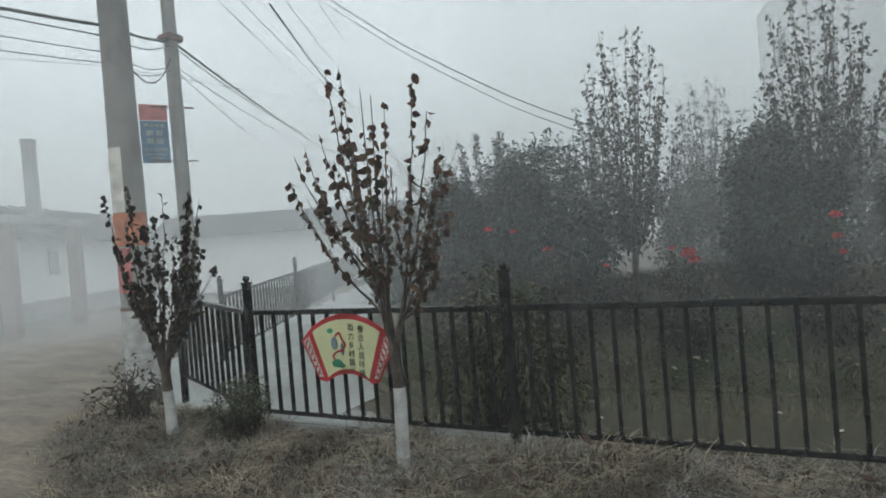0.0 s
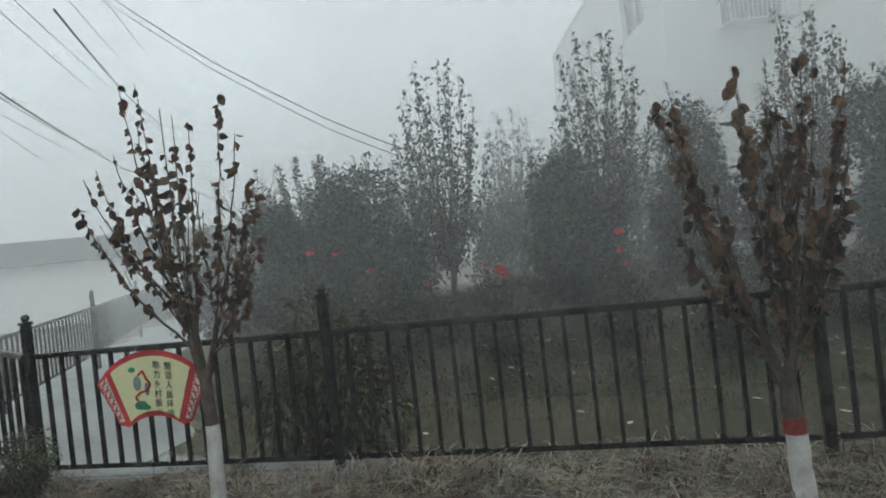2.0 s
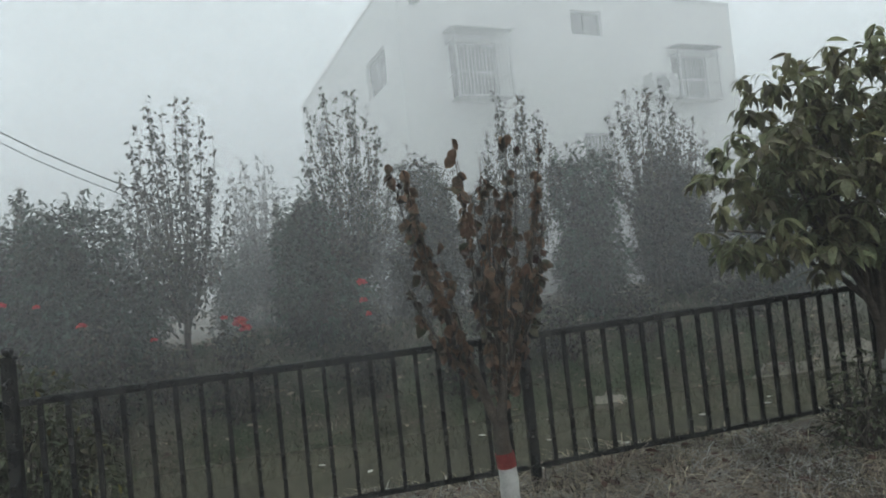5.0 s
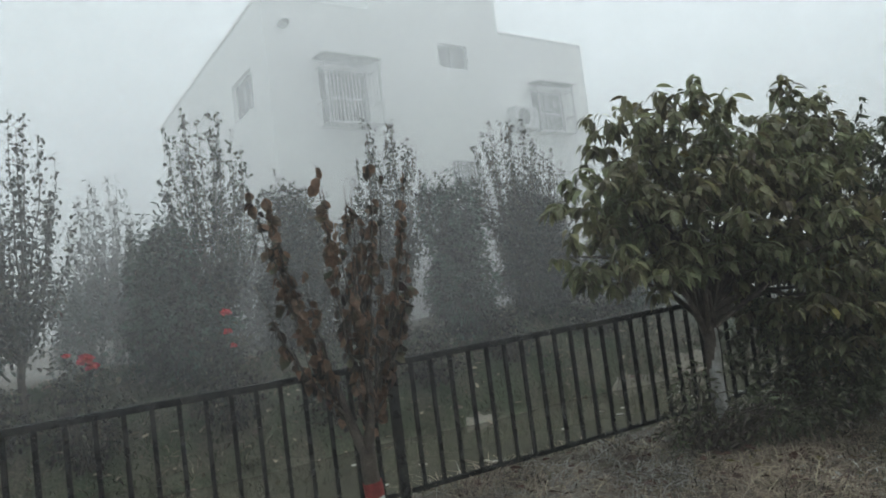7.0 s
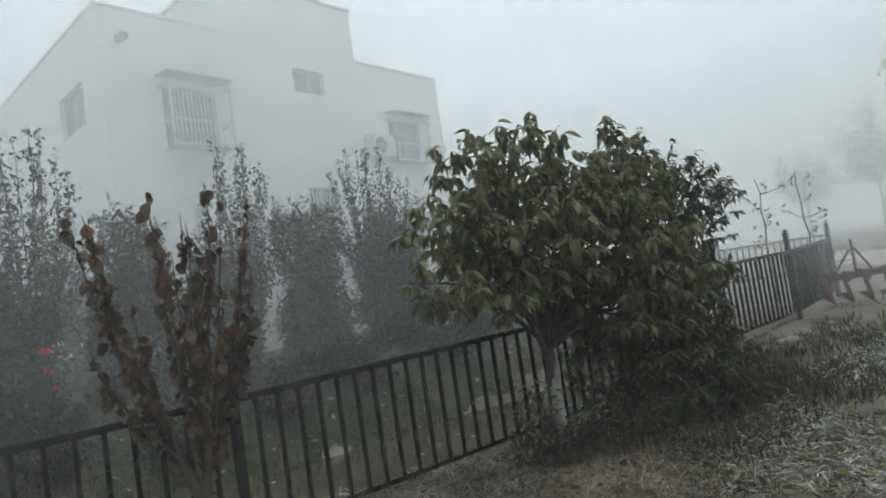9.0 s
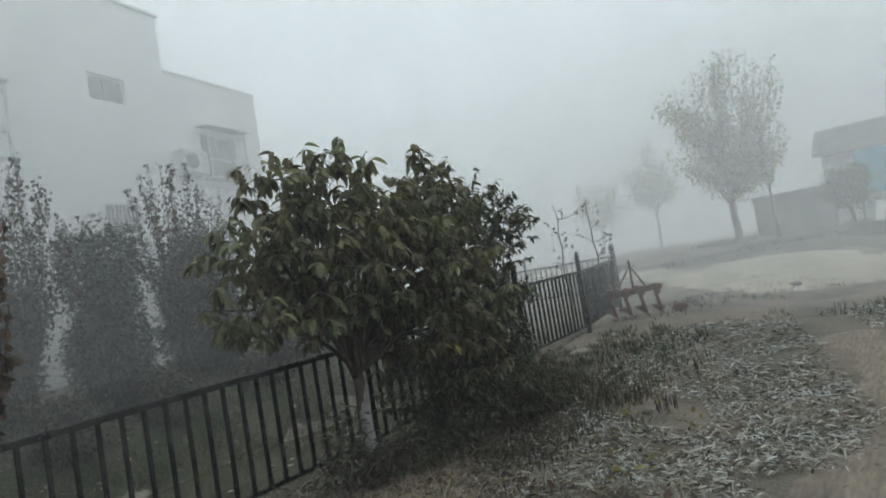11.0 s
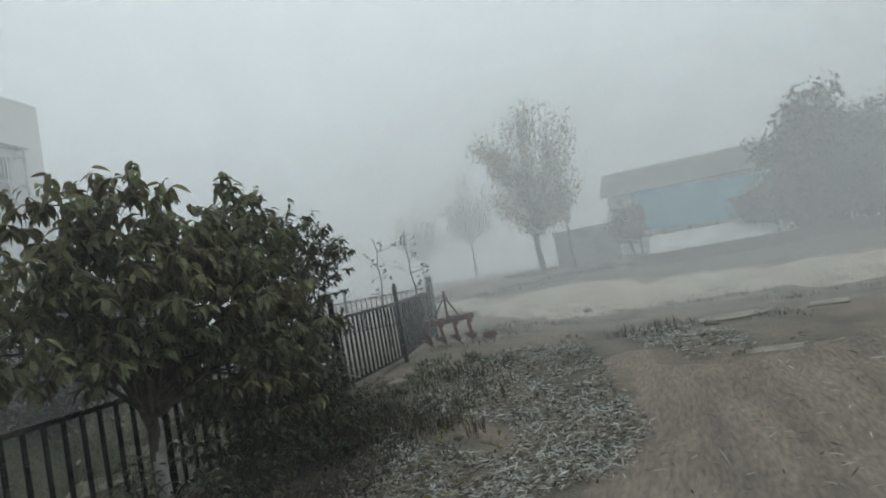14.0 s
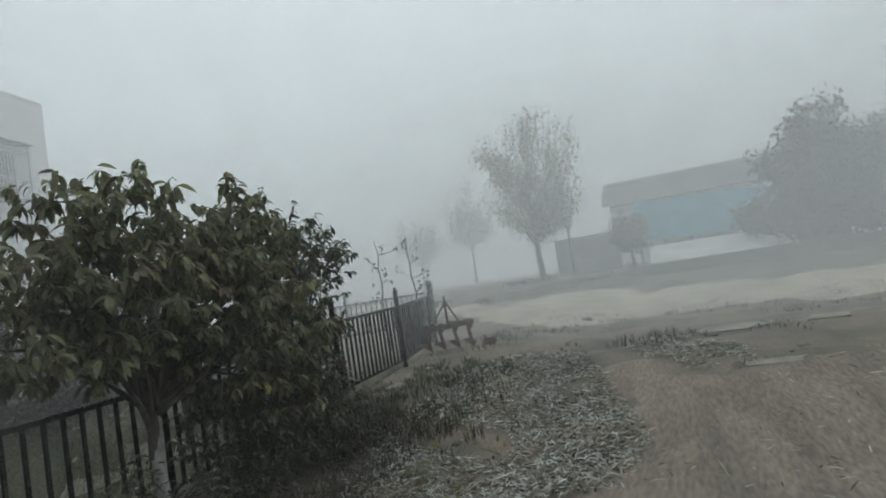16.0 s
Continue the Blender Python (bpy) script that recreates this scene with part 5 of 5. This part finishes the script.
def far_shed():
    s = thing("far_shed", (28.6, 0, gz(28.6, 0)), "long pale shed with a blue hoarding, hazy in fog", "building")
    part("wall", box(5, 12.6, 2.9, (3.0, -4.0, 1.45)), M_wall, s)
    roof = bmesh.new()
    p = [(0.1, -10.8, 2.9), (0.1, 2.6, 2.9), (3.0, 2.6, 4.25), (3.0, -10.8, 4.25), (5.9, 2.6, 2.9), (5.9, -10.8, 2.9)]
    v = [roof.verts.new(q) for q in p]
    roof.faces.new((v[0], v[1], v[2], v[3]))
    roof.faces.new((v[3], v[2], v[4], v[5]))
    bmesh.ops.solidify(roof, geom=roof.faces[:], thickness=0.12)
    part("roof", roof, M_concrete, s, "pale grey sheet roof")
    for k in range(6):
        z = 1.98 - 0.06 * k
        part("hoarding_panel", box(0.06, 1.04, 1.7, (-0.3 - 0.003 * (k % 2), 0.7 - 1.045 * k, z), 0.01), M_blue, s, "faded blue sheet panel")
        part("hoarding_post", box(0.08, 0.08, z + 0.8, (-0.2, 1.2 - 1.045 * k, (z + 0.8) / 2)), M_render, s)
    part("gate_pillar", box(0.4, 0.45, 2.5, (-0.35, -5.4, 1.25), 0.02), M_wall, s, "white plastered end pillar")
    return s


far_shed()


M_pale = mat("pale_concrete", (0.55, 0.56, 0.54), 0.9, vary=0.12, scale=0.8, fine=20, bump=0.2, tint=(0.42, 0.43, 0.41))


def slab_bank():
    """A pale concrete apron on a low earth bank in front of the shed."""
    b = thing("concrete_apron", (22.6, -3.2, gz(22.6, -3.2)), "pale raised concrete apron on an earth bank", "bank", kind="structure")
    part("apron", box(3.6, 11.0, 0.22, (1.2, -1.6, 0.42), 0.03, Matrix.Rotation(radians(-15), 4, "Y")), M_pale, b)
    part("earth_face", box(0.5, 12.2, 0.5, (-0.75, -1.5, 0.12), 0.12), M_bank, b, "dark earth face of the bank")
    return b


slab_bank()


def low_wall(at, w, h, label):
    m = thing("low_wall", at, label, "wall")
    part("wall", box(0.25, w, h, (0, 0, h / 2), 0.02), M_render, m)
    part("coping", box(0.32, w + 0.08, 0.08, (0, 0, h + 0.042), 0.015), M_concrete, m)
    return m


low_wall((26.4, 3.2, gz(26.4, 3.2)), 2.6, 1.5, "low grey boundary wall, faint in fog")


# ---- plough standing at the end of the fence ----
def plough():
    p = thing("plough", pose(9.35, 3.28, gz(9.35, 3.28), 0, 0, 106) @ Matrix.Scale(0.86, 4), "rusty red tractor plough resting on the verge", "plough")
    lean = Matrix.Rotation(radians(4), 4, "Y")
    part("beam", box(0.98, 0.09, 0.1, (0, 0, 0.47), 0.012, lean), M_rust, p)
    part("beam", box(0.84, 0.09, 0.1, (0.05, -0.24, 0.46), 0.012, lean), M_rust, p)
    for x in (-0.36, -0.05, 0.28):
        part("cross_bar", box(0.07, 0.3, 0.06, (x, -0.12, 0.53), 0.01), M_rust, p)
    for k, x in enumerate((-0.4, -0.14, 0.12, 0.38)):
        part("bracket", box(0.1, 0.13, 0.17, (x, 0.03, 0.46), 0.015), M_rust, p, "dark bolted bracket")
        part("shank", box(0.06, 0.08, 0.34, (x, 0.05, 0.25), 0.015, Matrix.Rotation(radians(10), 4, "Y")), M_rust, p)
        sh = bmesh.new()
        rows = []
        for i in range(5):
            u = i / 4
            rows.append([sh.verts.new((x - 0.07 + 0.15 * u * w + 0.02 * i, 0.0 + 0.1 * w + 0.05 * u * u, 0.02 + 0.2 * u)) for w in (0.0, 0.5, 1.0)])
        for a, b in zip(rows, rows[1:]):
            for i in range(2):
                sh.faces.new((a[i], a[i + 1], b[i + 1], b[i]))
        bmesh.ops.solidify(sh, geom=sh.faces[:], thickness=0.015)
        part("share", sh, M_rust, p, "curved worn mouldboard", smooth=True)
    for y in (-0.2, -0.08):
        part("mast", box(0.03, 0.03, 0.52, (0.0, y, 0.76), 0.006, Matrix.Rotation(radians(-6 if y < -0.1 else 6), 4, "X")), M_rust, p)
    for x, turn in ((-0.13, 28), (0.16, -34)):
        part("mast_brace", box(0.03, 0.03, 0.44, (x, -0.14, 0.68), 0.006, Matrix.Rotation(radians(turn), 4, "Y")), M_rust, p)
    part("lever", box(0.04, 0.04, 0.58, (0.32, -0.2, 0.78), 0.008, Matrix.Rotation(radians(-4), 4, "Y")), M_rust, p)
    part("hitch_pin", box(0.03, 0.22, 0.03, (0.0, -0.14, 1.0), 0.006), M_rust, p)
    part("rear_block", box(0.26, 0.16, 0.12, (-0.72, -0.05, 0.1), 0.03), M_rust, p)
    return p


plough()


def bare_whip(at, h, lean):
    t = thing("bare_sapling", at, "thin nearly bare sapling beside the fence end", "tree", "thin bare saplings")
    b = curve_points((0, 0, -0.1), (lean, lean * 0.3, h), (0.05, 0, 0), 9, 0.02)
    v, f = tube_arrays(b, np.linspace(0.024, 0.008, 9), 6)
    link_mesh("stem", v, f, M_bark, t, smooth=True)
    tubes, pos = [], []
    for k in range(9):
        i = rng.integers(4, 8)
        e = b[i] + np.array([rng.normal(0, 0.16), rng.normal(0, 0.16), rng.uniform(0.0, 0.22)])
        tubes.append(tube_arrays(curve_points(b[i], e, (0, 0, -0.02), 5, 0.01), np.linspace(0.009, 0.004, 5), 4))
        pos.append(e + rng.normal(0, 0.04, (5, 3)))
    v, f = join_arrays(tubes)
    link_mesh("twigs", v, f, M_bark, t, smooth=True)
    pos = np.concatenate(pos)
    leafy("leaves", leaf_template(0.07, 0.04), pos, rng.normal(0, 1, pos.shape), rng.uniform(0.7, 1.2, len(pos)), M_leaf_olive, t)
    return t


bare_whip((10.6, 4.95, gz(10.6, 4.95)), 2.05, -0.1)
bare_whip((10.95, 4.45, gz(10.95, 4.45)), 2.05, -0.15)


# ---- grass, litter and small stuff on the ground ----
def blades(name, x, y, height, spread, width, material, label, category="grass", bend=0.6, per=1):
    """Dry grass blades as one joined mesh: three-joint bent ribbons rooted at x, y."""
    n = len(x)
    z = ground_z(x, y)
    a = rng.uniform(0, 2 * np.pi, n)
    h = height * rng.uniform(0.5, 1.3, n)
    lean = spread * rng.uniform(0.2, 1.2, n) * h
    dx, dy = np.cos(a), np.sin(a)
    wx, wy = -dy * width / 2, dx * width / 2
    rows = []
    for t, k in ((0.0, 1.0), (0.4, 0.9), (0.75, 0.6), (1.0, 0.12)):
        cx, cy = x + dx * lean * t ** 1.6, y + dy * lean * t ** 1.6
        cz = z + h * (t - bend * 0.5 * t ** 3) - 0.01
        rows.append(np.stack([cx - wx * k, cy - wy * k, cz], 1))
        rows.append(np.stack([cx + wx * k, cy + wy * k, cz], 1))
    v = np.stack(rows, 1).reshape(-1, 3)
    base = (np.arange(n) * 8)[:, None]
    f = np.concatenate([base + np.array([[2 * i, 2 * i + 1, 2 * i + 3, 2 * i + 2]]) for i in range(3)])
    return tagged(link_mesh(name, v, f, material, smooth=True), label, category, kind="stuff")


def tufts(n_tufts, per, x0, x1, y0, y1, r, keep=None):
    cx, cy = rng.uniform(x0, x1, n_tufts), rng.uniform(y0, y1, n_tufts)
    if keep is not None:
        k = keep(cx, cy)
        cx, cy = cx[k], cy[k]
    x = np.repeat(cx, per) + rng.normal(0, r, len(cx) * per)
    y = np.repeat(cy, per) + rng.normal(0, r, len(cy) * per)
    return x, y


def patchy(x, y, lo, s=1.1):
    return np.array([noise.noise(Vector((a * s, b * s, 0.3))) for a, b in zip(x, y)]) > lo


def edge_y(x):
    """Where the dirt road gives way to the verge."""
    return np.interp(x, [-12, -7.2, -4.7, -2.5, 0, 2.5, 4.3, 5.3, 6.3, 7.0, 9, 12], [8.2, 4.6, 2.5, 1.2, 0.85, 0.7, 0.55, 0.45, -0.35, -0.8, -1.0, -1.5])


verge = lambda x, y: (y > edge_y(x)) & (y < 3.6) & ~((x > 3.9) & (x < 8.4) & (y < 2.4) & (y > 0.3))
x, y = tufts(2600, 18, -5.6, 4.8, 0.9, 3.6, 0.075, lambda a, b: verge(a, b) & patchy(a, b, -0.3))
blades("dry_grass", x, y, 0.11, 2.6, 0.0065, M_dry, "matted dry straw-coloured grass on the verge", bend=1.1)
x, y = tufts(520, 30, -4.8, 4.4, 1.0, 3.5, 0.055, lambda a, b: verge(a, b) & patchy(a, b, -0.1, 1.7))
blades("dry_grass", x, y, 0.2, 1.7, 0.007, M_dry, "fallen clumps of long dry grass on the verge", bend=1.5)
x, y = tufts(1900, 14, -5.6, 5.0, 0.9, 3.6, 0.06, lambda a, b: verge(a, b) & patchy(a, b, 0.0, 0.8))
blades("frosted_grass", x, y, 0.12, 2.4, 0.006, M_frost, "pale frosted dry grass on the verge", bend=1.2)
x, y = tufts(1700, 14, -6.0, 7.6, 1.2, 3.65, 0.06, lambda a, b: verge(a, b) & patchy(a, b, -0.12, 1.6))
blades("weeds", x, y, 0.1, 1.4, 0.008, M_weed, "dark dying weeds among the dry grass", "weeds")
x, y = tufts(260, 12, 3.4, 8.2, 1.9, 3.4, 0.07, lambda a, b: patchy(a, b, -0.1, 1.3))
blades("weeds", x, y, 0.12, 0.9, 0.009, M_weed, "dark weeds along the fence foot", "weeds")
x, y = tufts(260, 14, 3.9, 6.2, 2.2, 3.1, 0.08)
blades("weeds", x, y, 0.13, 1.0, 0.008, M_weed, "dark weeds under the bushy tree", "weeds")
x, y = tufts(75, 8, 4.8, 8.3, 1.7, 3.2, 0.05, lambda a, b: patchy(a, b, -0.05, 1.1))
blades("weeds", x, y, 0.2, 0.6, 0.009, M_weed, "knee-high dark dead weeds on the verge", "weeds", bend=0.3)
x, y = tufts(160, 12, 5.5, 8.5, 2.0, 3.3, 0.05)
blades("green_grass", x, y, 0.12, 0.7, 0.01, M_green_grass, "green grass patches on the verge")
x, y = tufts(16, 7, -1.75, -0.95, 3.2, 3.45, 0.05)
blades("seed_weeds", x, y, 0.2, 0.7, 0.008, M_frost, "pale dead weeds with seed heads at a fence post", "weeds", bend=1.2)
# far bank of the ditch
x, y = tufts(2600, 12, -5.0, 10.5, 7.1, 9.2, 0.08)
blades("bank_grass", x, y, 0.15, 1.7, 0.009, M_green_grass, "rank green and brown grass on the ditch bank")
x, y = tufts(1500, 10, -5.0, 10.5, 7.0, 9.6, 0.1, lambda a, b: patchy(a, b, -0.1, 0.9))
blades("bank_grass", x, y, 0.16, 1.8, 0.008, M_dry, "brown dead grass on the ditch bank")
x, y = tufts(500, 10, -1.6, 8.5, 3.7, 4.4, 0.06)
blades("bank_grass", x, y, 0.09, 1.2, 0.006, M_weed, "dark grass at the near edge of the ditch")
x, y = tufts(420, 10, 9.0, 14, -4.0, 3.5, 0.1, lambda a, b: patchy(a, b, 0.0, 0.7))
blades("weeds", x, y, 0.1, 0.9, 0.012, M_weed, "low dead weeds beside the far road", "weeds")
x, y = rng.normal(9.6, 0.3, 150), rng.normal(0.2, 0.25, 150)
blades("weeds", x, y, 0.22, 0.8, 0.013, M_weed, "tall dark weed clump by the pale slabs", "weeds")
x, y = tufts(900, 8, 18.6, 27, -3, 8, 0.15, lambda a, b: patchy(a, b, 0.1, 0.4))
blades("weeds", x, y, 0.22, 0.9, 0.03, M_weed, "far low weeds beside the road", "weeds")


def litter(name, n, x0, x1, y0, y1, length, width, material, label, keep=None, lift=0.015, on=None):
    """Flat curled husks and leaves strewn over the ground, one joined mesh."""
    x, y = rng.uniform(x0, x1, n), rng.uniform(y0, y1, n)
    if keep is not None:
        k = keep(x, y)
        x, y = x[k], y[k]
    n = len(x)
    z = ground_z(x, y) + rng.uniform(0.004, lift, n) if on is None else np.full(n, on)
    d = np.stack([rng.normal(0, 1, n), rng.normal(0, 1, n), rng.normal(0, 0.22 if on is None else 0.0, n)], 1)
    v, f = scatter_leaves(np.stack([x, y, z + 0.012], 1) if on is None else np.stack([x, y, z], 1), d, leaf_template(length, width, 0.12 if on is None else 0.0, 0.3 if on is None else 0.05), rng.uniform(0.5, 1.5, n), rng.uniform(-0.7, 0.7, n) if on is None else np.zeros(n))
    return tagged(link_mesh(name, v, f, material, smooth=True), label, "litter", kind="stuff")


husk_area = lambda x, y: (y > edge_y(x) - 0.05 - 0.2 * rng.uniform(0, 1, len(x))) & (y > 0.42 + 0.3 * (x - 6.4)) & (y < 2.9 - 0.12 * (x - 4)) & patchy(x, y, -0.35, 1.0)
clump_area = lambda x, y: (((x - 8.7) / 1.5) ** 2 + ((y + 0.1 - 0.35 * (x - 8.7)) / 0.62) ** 2 < 0.6 + 0.4 * rng.uniform(0, 1, len(x))) & patchy(x, y, -0.4, 1.5)
litter("husk_litter", 15000, 3.3, 8.8, 0.2, 2.6, 0.052, 0.009, M_straw, "pale frosted corn husks strewn on the verge", husk_area, 0.03)
litter("husk_litter", 2200, 3.3, 8.8, 0.2, 2.6, 0.085, 0.013, M_straw, "longer pale husk strips on the verge", husk_area, 0.045)
litter("husk_litter", 6500, 3.3, 9.0, 0.0, 2.8, 0.055, 0.012, M_weed, "dark dead stalks and leaves strewn on the verge", husk_area, 0.03)
litter("husk_litter", 5200, 7.0, 10.4, -1.2, 1.1, 0.07, 0.012, M_straw, "pale corn husks by the far weeds", clump_area, 0.04)
litter("husk_litter", 1600, 7.0, 10.4, -1.2, 1.1, 0.06, 0.013, M_weed, "dark stalks among the far husks", clump_area, 0.03)
litter("fallen_leaves", 1500, -4.5, 5, 0.8, 3.5, 0.06, 0.035, M_leaf_brown, "fallen brown leaves in the dry grass", lambda a, b: verge(a, b), 0.06)
litter("fallen_leaves", 260, 3.0, 6.0, 1.4, 3.3, 0.07, 0.03, M_leaf_yellow, "fallen yellow leaves under the peach tree", None, 0.04)
litter("straw", 700, 2.5, 8, -3.5, 0.6, 0.09, 0.008, M_straw, "bits of straw trodden into the dirt road", lambda a, b: b < edge_y(a), 0.03)
litter("straw", 700, 2.5, 8, -3.5, 0.6, 0.08, 0.01, M_weed, "dark bits of stalk on the dirt road", lambda a, b: b < edge_y(a), 0.03)
litter("floating_leaves", 45, -3, 8, 4.4, 7.2, 0.09, 0.05, M_straw, "pale leaves floating on the ditch water", None, 0, -0.414)
litter("bank_litter", 1600, -4.5, 9.5, 7.0, 9.0, 0.08, 0.045, M_dry, "fallen pale leaves on the ditch bank", None, 0.08)


def stones(name, spots, material, label, category="stone", group=""):
    for x, y, r in spots:
        bm = bmesh.new()
        bmesh.ops.create_icosphere(bm, subdivisions=2, radius=r)
        seed = rng.uniform(0, 50)
        for v in bm.verts:
            v.co *= 1 + 0.35 * noise.noise(v.co / r * 0.9 + Vector((seed, 0, 0)))
        bmesh.ops.scale(bm, vec=(1.2, 0.9, 0.5), verts=bm.verts)
        ob = part(name, bm, material, None, "", smooth=False)
        ob.location = (x, y, gz(x, y) + r * 0.12)
        ob.rotation_euler = (0, 0, rng.uniform(0, 6))
        tagged(ob, label, category, group)


stones("stone", [(7.8, 3.3, 0.1), (7.2, 3.25, 0.12), (8.2, 3.2, 0.07), (6.9, 3.0, 0.05), (4.5, 2.94, 0.05)], M_sand, "pale rough stone lying at the fence foot", group="stones at the fence foot")
stones("clod", [(3.6, 2.3, 0.04), (5.6, 1.9, 0.05), (6.4, 1.1, 0.05), (9.5, -0.5, 0.08), (12.5, 1.6, 0.12), (8.3, -1.4, 0.06)], M_soil, "dry earth clod on the verge", "clod", "earth clods")


def ragged_slab(at, pts, h, label):
    bm = bmesh.new()
    f = bm.faces.new([bm.verts.new((p[0], p[1], 0)) for p in pts])
    r = bmesh.ops.extrude_face_region(bm, geom=[f])
    bmesh.ops.translate(bm, vec=(0, 0, h), verts=[v for v in r["geom"] if isinstance(v, bmesh.types.BMVert)])
    bmesh.ops.recalc_face_normals(bm, faces=bm.faces)
    bmesh.ops.bevel(bm, geom=bm.edges[:], offset=0.012, segments=1, affect="EDGES")
    ob = part("broken_slab", bm, M_sand)
    ob.location = at
    return tagged(ob, label, "slab", "broken slabs")


ragged_slab((9.9, -0.8, gz(9.9, -0.8) - 0.01), [(-0.3, 0.45), (-0.25, -0.1), (0.0, -0.5), (0.3, -0.55), (0.3, -0.2), (0.25, 0.3), (0.05, 0.5)], 0.03, "pale broken concrete slab lying in weeds")
ragged_slab((9.6, -1.9, gz(9.6, -1.9) - 0.01), [(-0.15, 0.25), (-0.15, -0.25), (0.2, -0.3), (0.2, 0.15)], 0.03, "pale broken concrete slab lying in weeds")
ragged_slab((7.6, -0.95, gz(7.6, -0.95) - 0.01), [(-0.15, 0.25), (-0.15, -0.3), (0.15, -0.35), (0.2, 0.1), (0.1, 0.25)], 0.02, "pale worn concrete slab at the road edge")
kerb = part("kerb", box(2.3, 0.16, 0.3, (-2.55, 3.6, 0.08), 0.015), M_concrete)
tagged(kerb, "low pale concrete kerb under the iron fence", "kerb", kind="structure")
# pale sandy foot of the far ditch bank
patch("sand_bank", [(2.6, 7.15), (4.2, 7.0), (6.0, 7.05), (8.6, 7.2), (9.4, 7.6), (7.2, 7.62), (5.4, 7.5), (3.4, 7.5)], 0.04, M_sand, "pale bare sandy bank at the water's edge", "bank")
